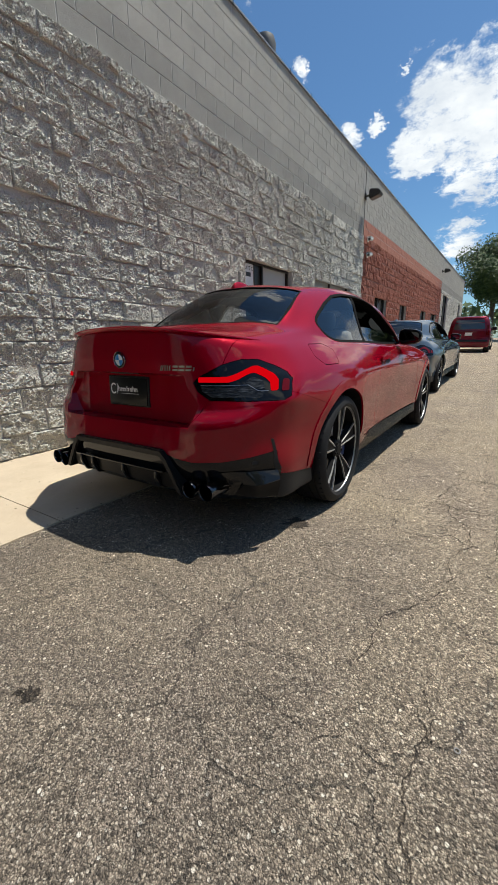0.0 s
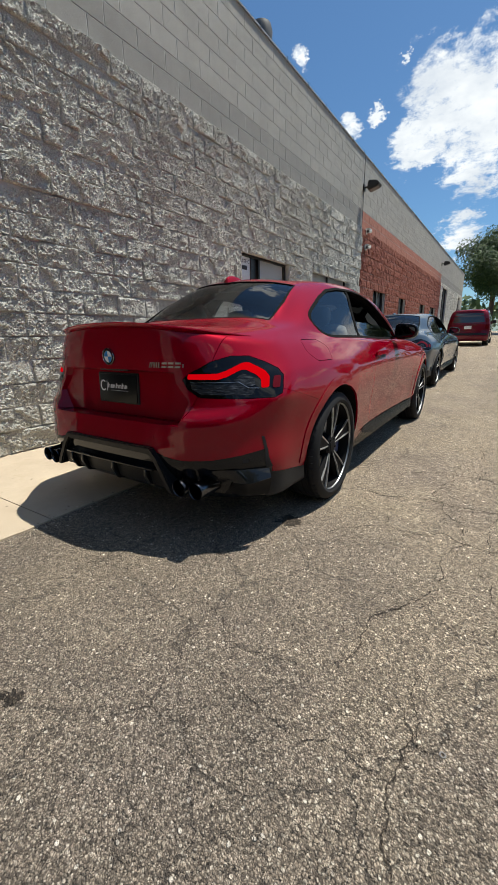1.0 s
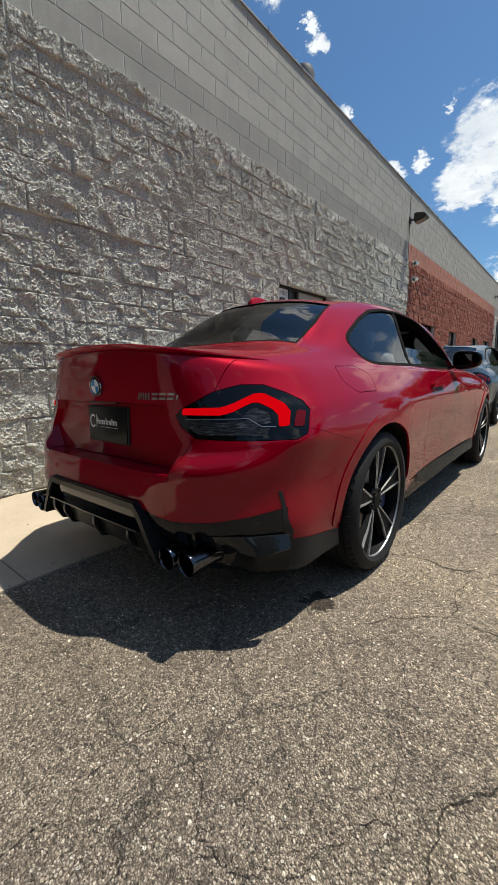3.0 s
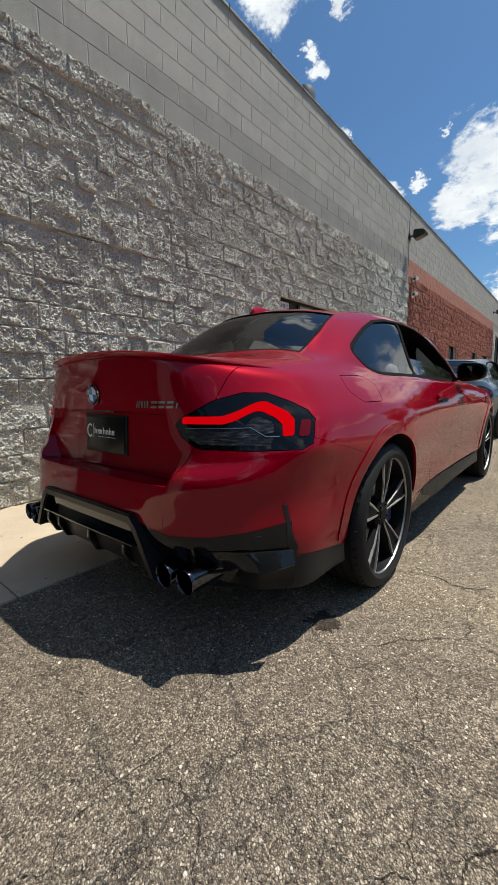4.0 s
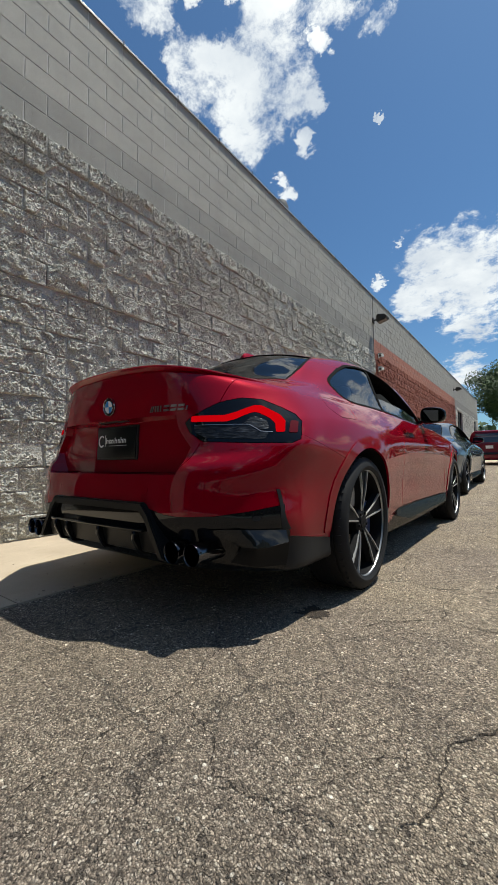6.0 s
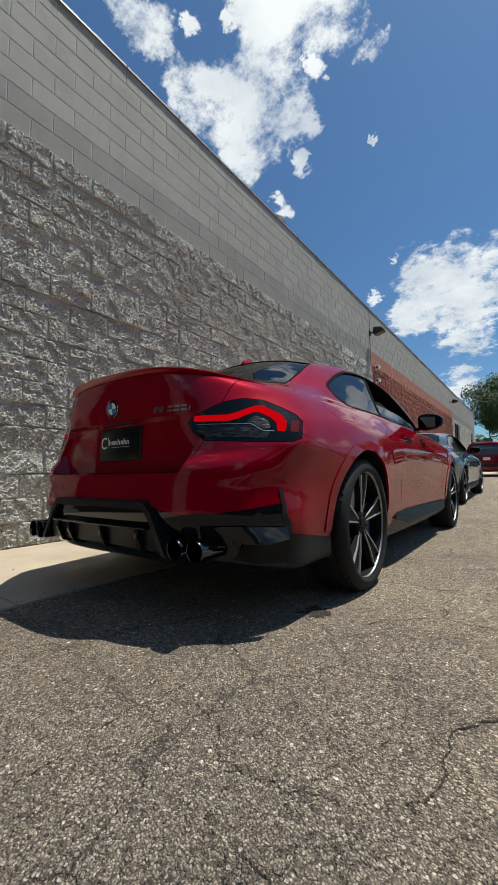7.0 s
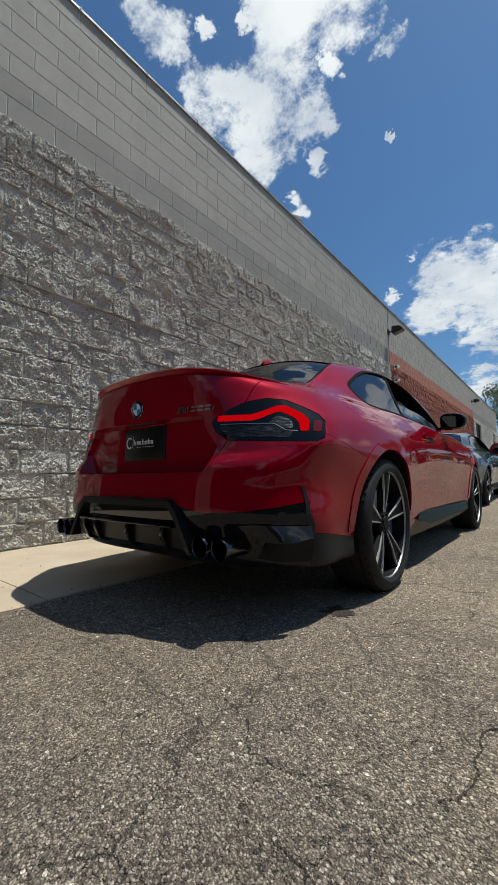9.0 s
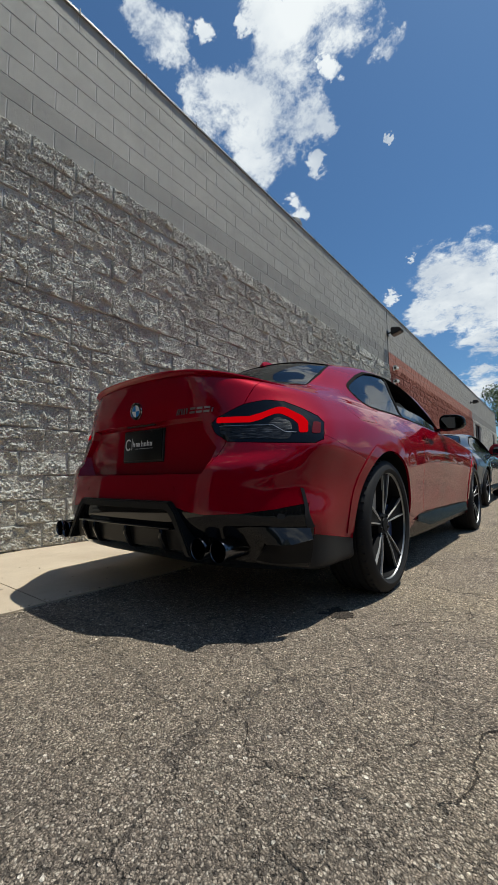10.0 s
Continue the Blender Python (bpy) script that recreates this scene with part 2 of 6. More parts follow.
def asphalt_material(name="asphalt", shade=1.0):
    """Worn chip-seal asphalt: pale and dark stones in a grey-brown binder, cracks, stains."""
    m = material(name, rough=0.85)
    n = Nodes(m)
    w = n.world((1, 1, 0.0))
    warp = n.noise(w, 45, 3, 0.6)
    wv = n.t.nodes.new("ShaderNodeVectorMath")
    wv.operation = "MULTIPLY_ADD"
    comb = n.add("ShaderNodeCombineXYZ")
    n.link(warp, comb.inputs[0]), n.link(warp, comb.inputs[1])
    n.link(comb.outputs[0], wv.inputs[0])
    wv.inputs[1].default_value = (0.012, -0.010, 0)
    n.link(w, wv.inputs[2])
    v = wv.outputs[0]
    def chips(scale, lo, hi):
        """Stones of one size: the colour of each cell, its distance field and a random value."""
        col, dist = n.voronoi(v, scale, "F1", "Color"), n.voronoi(v, scale, "F1", "Distance")
        q = n.add("ShaderNodeSeparateColor")
        n.link(col, q.inputs[0])
        return col, dist, q, n.ramp(dist, (lo, 1.0), (hi, 0.0))

    cell, dist, sep, body = chips(215, 0.40, 0.62)
    stone = n.ramp(sep.outputs[0], (0.0, (0.10, 0.083, 0.068)), (0.22, (0.25, 0.207, 0.168)), (0.60, (0.41, 0.345, 0.285)), (0.88, (0.54, 0.465, 0.385)), (0.98, (0.72, 0.65, 0.56)))
    stone = n.mix(1.0, stone, n.ramp(n.noise(w, 520, 2, 0.6), (0.25, 0.62), (0.75, 1.25)), "MULTIPLY")
    c = n.mix(n.math("MULTIPLY", n.math("SUBTRACT", 1.0, body), 0.62), stone, (0.05, 0.042, 0.037))
    # middle stones, each of one tone, over about a third of the ground
    mcol, mdist, msep, mbody = chips(112, 0.34, 0.46)
    mid = n.math("MULTIPLY", n.ramp(msep.outputs[1], (0.60, 0.0), (0.62, 1.0)), mbody)
    c = n.mix(mid, c, n.ramp(msep.outputs[2], (0.0, (0.085, 0.07, 0.06)), (0.25, (0.20, 0.17, 0.14)), (0.5, (0.40, 0.34, 0.28)), (0.85, (0.56, 0.49, 0.41)), (1.0, (0.70, 0.63, 0.55))))
    # larger single pebbles, pale
    bcol, bd, bsep, bbody = chips(58, 0.24, 0.31)
    peb = n.math("MULTIPLY", n.ramp(bsep.outputs[1], (0.80, 0.0), (0.81, 1.0)), bbody)
    c = n.mix(peb, c, n.ramp(bsep.outputs[2], (0.0, (0.42, 0.36, 0.29)), (0.4, (0.62, 0.55, 0.46)), (1.0, (0.90, 0.85, 0.78))))
    c = n.mix(1.0, c, n.ramp(n.noise(w, 36, 4, 0.65), (0.30, 0.66), (0.70, 1.26)), "MULTIPLY")
    # dark pits between the stones
    pits = n.ramp(n.noise(w, 130, 3, 0.6, 0.4), (0.27, 1.0), (0.36, 0.0))
    c = n.mix(n.math("MULTIPLY", pits, 0.75), c, (0.03, 0.026, 0.023))
    # broad stains and uneven tone
    s1, s2 = n.noise(w, 0.9, 5, 0.6, 0.3), n.noise(w, 3.5, 4, 0.6)
    c = n.mix(1.0, c, n.ramp(s1, (0.3, (0.755, 0.725, 0.72)), (0.62, (0.99, 0.95, 0.865))), "MULTIPLY")
    c = n.mix(1.0, c, n.ramp(s2, (0.3, 0.85), (0.65, 1.08)), "MULTIPLY")
    # paler along +y: brightness of the ground at low view angles, painted in
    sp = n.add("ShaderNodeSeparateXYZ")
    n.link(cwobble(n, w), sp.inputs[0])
    grazing_pale = n.t.nodes.new("ShaderNodeMapRange")
    grazing_pale.interpolation_type = "SMOOTHSTEP"
    grazing_pale.inputs["From Min"].default_value, grazing_pale.inputs["From Max"].default_value = -0.8, 1.6
    n.link(sp.outputs[1], grazing_pale.inputs["Value"])
    c = n.mix(1.0, c, n.ramp(grazing_pale.outputs[0], (0.0, 0.92), (1.0, (1.46, 1.42, 1.31))), "MULTIPLY")
    # hairline cracks
    cw = n.t.nodes.new("ShaderNodeVectorMath")
    cw.operation = "MULTIPLY_ADD"
    cn = n.noise(w, 5.0, 6, 0.65)
    cc = n.add("ShaderNodeCombineXYZ")
    n.link(cn, cc.inputs[0]), n.link(n.noise(w, 4.2, 6, 0.65), cc.inputs[1])
    n.link(cc.outputs[0], cw.inputs[0])
    cw.inputs[1].default_value = (0.28, 0.28, 0)
    n.link(w, cw.inputs[2])
    edge = n.voronoi(cw.outputs[0], 1.55, "DISTANCE_TO_EDGE", "Distance")
    patchy = n.ramp(n.noise(w, 1.7, 3), (0.36, 0.0), (0.50, 1.0))
    crack = n.math("MULTIPLY", n.ramp(edge, (0.0025, 1.0), (0.008, 0.0)), patchy)
    fine_edge = n.voronoi(cw.outputs[0], 4.1, "DISTANCE_TO_EDGE", "Distance")
    fine_crack = n.math("MULTIPLY", n.ramp(fine_edge, (0.004, 1.0), (0.012, 0.0)), n.ramp(n.noise(w, 1.1, 3), (0.47, 0.0), (0.60, 1.0)))
    crack = n.math("MAXIMUM", crack, n.math("MULTIPLY", fine_crack, 0.7))
    c = n.mix(n.math("MULTIPLY", crack, 0.58), c, (0.035, 0.03, 0.027))
    if shade < 1:
        c = n.mix(1.0, c, (shade, shade * 0.93, shade * 0.88), "MULTIPLY")
    n.color(c)
    lump = n.math("ADD", n.math("MULTIPLY", n.math("SUBTRACT", 0.7, dist), 0.9), n.math("ADD", n.math("MULTIPLY", mid, 0.7), n.math("MULTIPLY", peb, 0.9)))
    h = n.math("SUBTRACT", n.math("ADD", lump, n.math("MULTIPLY", n.noise(w, 60, 4), 0.5)), n.math("ADD", n.math("MULTIPLY", crack, 0.9), n.math("MULTIPLY", pits, 1.2)))
    n.facets(n.bump(h, 1.0, 0.006), (cell, 0.45), (n.voronoi(v, 480, "F1", "Color"), 0.65))
    n.rough(n.ramp(sep.outputs[1], (0.0, 0.8), (1.0, 0.98)))
    return m


def concrete_material():
    m = material("concrete", rough=0.85)
    n = Nodes(m)
    w = n.world((1, 1, 0))
    c = n.mix(n.ramp(n.noise(w, 2.2, 6, 0.6), (0.3, 0.0), (0.7, 1.0)), (0.46, 0.37, 0.27), (0.60, 0.50, 0.375))
    c = n.mix(n.ramp(n.noise(w, 9, 5, 0.7), (0.56, 0.0), (0.75, 0.5)), c, (0.40, 0.31, 0.20))
    c = n.mix(1.0, c, n.ramp(n.noise(w, 260, 3, 0.7), (0.25, 0.8), (0.75, 1.12)), "MULTIPLY")
    n.color(c)
    n.bump(n.math("ADD", n.noise(w, 180, 4), n.noise(w, 14, 4)), 0.4, 0.004)
    return m


def paint_material(name, rgb, metal=0.35, flake=0.12):
    """Metallic car paint under clear lacquer, with fine flakes."""
    m = material(name, rgb, 0.34, metal, Coat_Weight=1.0, Coat_Roughness=0.008, Coat_IOR=1.40, Specular_IOR_Level=0.0)
    n = Nodes(m)
    c = n.coords()
    fl = n.voronoi(c, 1400, "F1", "Color")
    fs = n.add("ShaderNodeSeparateColor")
    n.link(fl, fs.inputs[0])
    n.color(n.mix(1.0, rgb, n.ramp(fs.outputs[0], (0.0, 1 - flake), (1.0, 1 + flake)), "MULTIPLY"))
    n.rough(n.ramp(n.noise(c, 3, 4), (0.3, 0.40), (0.7, 0.46)))
    return m


def glass_material(name, tint, gloss_rough=0.0):
    """Thin tinted car glass: clear along the ray, with a mirror-like skin."""
    m = bpy.data.materials.new(name)
    m.use_nodes = True
    t = m.node_tree
    t.nodes.remove(t.nodes["Principled BSDF"])
    out = t.nodes["Material Output"]
    clear, gloss, mix, fr = (t.nodes.new(k) for k in ("ShaderNodeBsdfTransparent", "ShaderNodeBsdfGlossy", "ShaderNodeMixShader", "ShaderNodeFresnel"))
    clear.inputs[0].default_value = (*tint, 1)
    gloss.inputs["Roughness"].default_value = gloss_rough
    fr.inputs["IOR"].default_value = 1.8
    t.links.new(fr.outputs[0], mix.inputs[0])
    t.links.new(clear.outputs[0], mix.inputs[1])
    t.links.new(gloss.outputs[0], mix.inputs[2])
    t.links.new(mix.outputs[0], out.inputs[0])
    return m


ROUGH_GREY = split_block("grey_split_block", (0.30, 0.293, 0.264), (0.88, 0.86, 0.775))
ROUGH_RED = split_block("red_split_block", (0.16, 0.050, 0.034), (0.46, 0.17, 0.12))
SMOOTH_GREY = smooth_block("grey_smooth_block", (0.425, 0.409, 0.368))
SMOOTH_DARK = smooth_block("dark_grey_smooth_block", (0.325, 0.314, 0.285))
SMOOTH_RED = smooth_block("salmon_smooth_block", (0.46, 0.19, 0.13))
MORTAR = smooth_block("mortar", (0.58, 0.57, 0.55))
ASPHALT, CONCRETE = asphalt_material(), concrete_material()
RED_PAINT = paint_material("red_metallic_paint", (0.25, 0.0, 0.010), 0.15)
GREY_PAINT = paint_material("blue_grey_metallic_paint", (0.070, 0.092, 0.115), 0.55)
MAROON_PAINT = paint_material("maroon_metallic_paint", (0.14, 0.010, 0.022), 0.4)
BLACK_GLOSS = material("gloss_black_plastic", (0.008, 0.008, 0.009), 0.05, IOR=1.42)
BLACK_MATT = material("matt_black_plastic", (0.020, 0.020, 0.021), 0.5, Specular_IOR_Level=0.25)
SILL_BLACK = material("satin_black_plastic", (0.011, 0.011, 0.0115), 0.34, Specular_IOR_Level=0.16)
SILL_DARK = material("dark_sill_plastic", (0.008, 0.008, 0.009), 0.25, Specular_IOR_Level=0.05)
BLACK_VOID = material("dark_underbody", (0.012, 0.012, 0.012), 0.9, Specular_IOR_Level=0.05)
RUBBER = material("tyre_rubber", (0.013, 0.013, 0.014), 0.72, Specular_IOR_Level=0.3)
ALLOY = material("machined_alloy", (0.50, 0.505, 0.515), 0.45, 1.0)
ALLOY_DARK = material("dark_painted_alloy", (0.008, 0.008, 0.009), 0.6, Specular_IOR_Level=0.12)
STEEL = material("steel", (0.36, 0.36, 0.37), 0.35, 1.0)
LETTER_METAL = material("dark_chrome_letters", (0.30, 0.295, 0.30), 0.3, 1.0)
MIRROR = material("door_mirror_glass", (0.10, 0.105, 0.11), 0.02, 1.0)
CHROME = material("chrome", (0.75, 0.76, 0.78), 0.06, 1.0)
BLACK_CHROME = material("black_chrome", (0.10, 0.10, 0.11), 0.10, 1.0)
CAR_GLASS = glass_material("tinted_car_glass", (0.46, 0.50, 0.51))
LEATHER = material("pale_leather", (0.30, 0.30, 0.29), 0.6)
CABIN = material("dark_cabin_trim", (0.03, 0.03, 0.032), 0.7)
WHITE = material("white_print", (0.8, 0.8, 0.8), 0.5)
METAL_CAP = material("galvanised_flashing", (0.40, 0.395, 0.38), 0.45, 0.6)
DARK_FRAME = material("dark_bronze_frame", (0.03, 0.026, 0.022), 0.4, 0.3)
PANE = material("window_pane", (0.035, 0.04, 0.045), 0.05, Coat_Weight=1.0)

# ---- building helpers ----
def part(name, bm, mat, parent=None, label="", smooth=None):
    """One mesh object out of a bmesh. smooth: the angle in degrees up to which edges are shaded smooth."""
    me = bpy.data.meshes.new(name)
    bm.normal_update()
    bm.to_mesh(me)
    bm.free()
    for x in mat if isinstance(mat, (list, tuple)) else (mat,):
        me.materials.append(x)
    if smooth is not None:
        me.shade_smooth()
        me.set_sharp_from_angle(angle=radians(smooth))
    ob = new(name, me)
    if parent is not None:
        ob.parent = parent
    if label:
        ob["label"] = label
    return ob


def box(bm, x0, x1, y0, y1, z0, z1, bevel=0.0, m=None):
    """Adds a box, its edges bevelled, to bm."""
    made = bmesh.ops.create_cube(bm, size=1)["verts"]
    mid, size = Vector(((x0 + x1) / 2, (y0 + y1) / 2, (z0 + z1) / 2)), (x1 - x0, y1 - y0, z1 - z0)
    for v in made:
        v.co = Vector((v.co.x * size[0], v.co.y * size[1], v.co.z * size[2])) + mid
    if bevel:
        edges = {e for v in made for e in v.link_edges}
        made = bmesh.ops.bevel(bm, geom=list(edges), offset=bevel, segments=2, affect="EDGES", profile=0.5)["verts"]
    if m is not None:
        bmesh.ops.transform(bm, matrix=m, verts=list(made))
    return made


def tube(bm, a, b, r0, r1=None, seg=16, cap=True):
    """Adds a cylinder or cone from a to b."""
    a, b = Vector(a), Vector(b)
    turn = (b - a).to_track_quat("Z", "Y").to_matrix().to_4x4()
    m = Matrix.Translation((a + b) / 2) @ turn
    return bmesh.ops.create_cone(bm, cap_ends=cap, segments=seg, radius1=r0, radius2=r0 if r1 is None else r1, depth=(b - a).length, matrix=m)["verts"]


def lathe(bm, profile, seg=48, axis="X", centre=(0, 0, 0)):
    """Turns a closed or open profile of (along, radius) round an axis."""
    rings = []
    for along, r in profile:
        ring = []
        for k in range(seg):
            a = 2 * math.pi * k / seg
            c, s = math.cos(a) * r, math.sin(a) * r
            p = (along, c, s) if axis == "X" else (c, along, s) if axis == "Y" else (c, s, along)
            ring.append(bm.verts.new(Vector(p) + Vector(centre)))
        rings.append(ring)
    for p, q in zip(rings, rings[1:]):
        for k in range(seg):
            bm.faces.new((p[k], p[(k + 1) % seg], q[(k + 1) % seg], q[k]))
    return rings


def prism(bm, outline, depth0, depth1, plane):
    """A closed prism: the outline in the plane 'yz' (along x), 'xz' (along y) or 'xy' (along z)."""
    put = {"yz": lambda a, b, d: (d, a, b), "xz": lambda a, b, d: (a, d, b), "xy": lambda a, b, d: (a, b, d)}[plane]
    lo = [bm.verts.new(put(a, b, depth0)) for a, b in outline]
    hi = [bm.verts.new(put(a, b, depth1)) for a, b in outline]
    bm.faces.new(lo), bm.faces.new(hi[::-1])
    n = len(outline)
    for i in range(n):
        bm.faces.new((lo[i], hi[i], hi[(i + 1) % n], lo[(i + 1) % n]))
    bmesh.ops.recalc_face_normals(bm, faces=bm.faces[:])
    return bm


def round_outline(pts, r=0.02, seg=4):
    """A closed outline with its corners rounded."""
    out, n = [], len(pts)
    for i in range(n):
        p, a, b = (Vector((*pts[k % n], 0)) for k in (i, i - 1, i + 1))
        da, db = a - p, b - p
        q = min(r, da.length * 0.45, db.length * 0.45)
        s, e = p + da.normalized() * q, p + db.normalized() * q
        for k in range(seg + 1):
            t = k / seg
            v = s * (1 - t) ** 2 + p * 2 * t * (1 - t) + e * t * t
            out.append((v.x, v.y))
    return out


def grow(pts, d):
    """The outline moved outwards by d (anticlockwise or clockwise alike)."""
    n = len(pts)
    area = sum(pts[i][0] * pts[(i + 1) % n][1] - pts[(i + 1) % n][0] * pts[i][1] for i in range(n))
    s = d if area > 0 else -d
    out = []
    for i in range(n):
        a, p, b = (Vector((*pts[k % n], 0)) for k in (i - 1, i, i + 1))
        e1, e2 = (p - a).normalized(), (b - p).normalized()
        n1, n2 = Vector((e1.y, -e1.x, 0)), Vector((e2.y, -e2.x, 0))
        k = (n1 + n2)
        k = k / max(0.4, k.length_squared / 2)
        out.append((p.x + k.x * s, p.y + k.y * s))
    return out


def written(name, text, size, mat, matrix, parent=None, depth=0.001, label=""):
    """Raised lettering as a mesh, in the built-in font."""
    cu = bpy.data.curves.new(name, "FONT")
    cu.body, cu.size, cu.extrude, cu.align_x, cu.align_y = text, size, depth, "CENTER", "CENTER"
    tmp = new(name, cu)
    me = bpy.data.meshes.new_from_object(tmp.evaluated_get(bpy.context.evaluated_depsgraph_get()))
    bpy.data.objects.remove(tmp)
    me.transform(matrix)
    me.materials.clear()
    me.materials.append(mat)
    ob = new(name, me)
    if parent is not None:
        ob.parent = parent
    if label:
        ob["label"] = label
    return ob

# ---- ground ----
COURSE, LONG = 0.2032, 0.4064
WALL_X, ROUGH_TOP, WALL_TOP = -1.93, 3.67, 3.67 + 8 * 0.2032
BASE_Z = ROUGH_TOP - 18 * COURSE
KERB_X = -0.36


def rise(y):
    """The yard climbs gently beyond the first car."""
    return 0.019 * (min(y, 60.0) - 6.0) if y > 6 else 0.0


def build_ground():
    bm = bmesh.new()
    xs = [-900, -60, -12, KERB_X] + [KERB_X + 0.35 * k for k in range(1, 14)] + [8, 30, 120, 900]
    ys = [-900, -120, -30, -8] + [-4 + 0.5 * k for k in range(0, 21)] + [8, 10, 20, 40, 60, 120, 900]
    grid = [[bm.verts.new((x, y, rise(y) - 0.001 + (0.001 * noise.noise((x * 0.8, y * 0.8, 0)) if abs(x) < 6 and abs(y) < 8 else 0))) for y in ys] for x in xs]
    for i in range(len(xs) - 1):
        for j in range(len(ys) - 1):
            bm.faces.new((grid[i][j], grid[i + 1][j], grid[i + 1][j + 1], grid[i][j + 1]))
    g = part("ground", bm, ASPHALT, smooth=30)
    tagged(g, "worn grey-brown chip-seal asphalt yard with hairline cracks", "asphalt", kind="structure")
    bm = bmesh.new()
    # the apron: slabs with open joints, its outer edge slightly ragged
    for k, y0 in enumerate([-12.55 + 3.05 * i for i in range(16)]):
        y1 = y0 + 3.044
        n = 150
        edge = [(KERB_X + 0.012 * noise.noise((0, y0 + (y1 - y0) * i / n, 4.2)) + 0.010 * noise.noise((0, (y0 + (y1 - y0) * i / n) * 9, 7.7)), y0 + (y1 - y0) * i / n) for i in range(n + 1)]
        prism(bm, [(WALL_X - 0.1, y0)] + edge + [(WALL_X - 0.1, y1)], -0.12, 0.008, "xy")
    for v in bm.verts:
        v.co.z += rise(v.co.y)
    a = part("pavement", bm, CONCRETE)
    tagged(a, "pale sunlit concrete apron strip along the foot of the wall", "concrete strip", kind="structure")


build_ground()

# ---- wall ----
RED_FROM, RED_TO, WALL_END = 9.62, 23.6, 34.9
OPENINGS = [(3.95, 5.53, 0.0, 2.28), (6.59, 8.75, 0.9, 2.32), (10.95, 12.30, 0.0, 2.34), (14.15, 15.28, 0.95, 2.34), (18.15, 19.45, 0.95, 2.34), (20.85, 22.5, 0.95, 2.34),
            (24.5, 26.3, 0.0, 3.55), (32.2, 33.4, 0.0, 3.5), (-5.2, -1.15, 0.0, 3.25)]


def wall_slabs(bm, x0, x1, foot, top):
    """Upright slabs between x0 and x1 with the openings left out."""
    cuts_y = sorted({-14.0, WALL_END} | {v for o in OPENINGS for v in o[:2]})
    for a, b in zip(cuts_y, cuts_y[1:]):
        mid = (a + b) / 2
        z = foot
        for z0, z1 in sorted((o[2], o[3]) for o in OPENINGS if o[0] < mid < o[1]):
            if z0 > z + 0.31:
                box(bm, x0, x1, a, b, z, z0)
            z = z1
        box(bm, x0, x1, a, b, z, top)


def wall_core():
    """The backing wall with its openings cut through, behind the face blocks, and the mortar bed of the rough courses."""
    x0 = WALL_X - 0.30
    bm = bmesh.new()
    wall_slabs(bm, x0, WALL_X - 0.004, BASE_Z - 0.3, WALL_TOP)
    box(bm, x0 - 12, x0, -14, -13.7, -0.3, WALL_TOP)
    box(bm, x0 - 12, x0, WALL_END - 0.3, WALL_END, -0.3, WALL_TOP)
    w = part("wall_west", bm, MORTAR)
    bm = bmesh.new()
    wall_slabs(bm, WALL_X - 0.003, WALL_X + 0.010, BASE_Z - 0.3, ROUGH_TOP - 0.002)
    part("mortar_bed", bm, MORTAR, w)
    return tagged(w, "long block wall, grey and red split-face courses below smooth", "wall", kind="structure")


def broken(rng, y, z, count, slope, step, width):
    """Relief of broken stone: random plane facets round random centres, softly joined."""
    cy, cz = rng.uniform(-0.6, 0.6, count) * width, rng.uniform(-0.6, 0.6, count) * COURSE
    gy, gz, h = rng.normal(0, slope * 0.8, count), rng.normal(0, slope, count), rng.normal(0, step, count)
    dy, dz = y[:, None] - cy, z[:, None] - cz
    d2 = dy**2 + dz**2
    soft = (0.16 * math.sqrt(width * COURSE * 1.44 / count)) ** 2
    w = np.exp(-(d2 - d2.min(axis=1, keepdims=True)) / soft)
    return (w * (h + gy * dy + gz * dz)).sum(axis=1) / w.sum(axis=1)


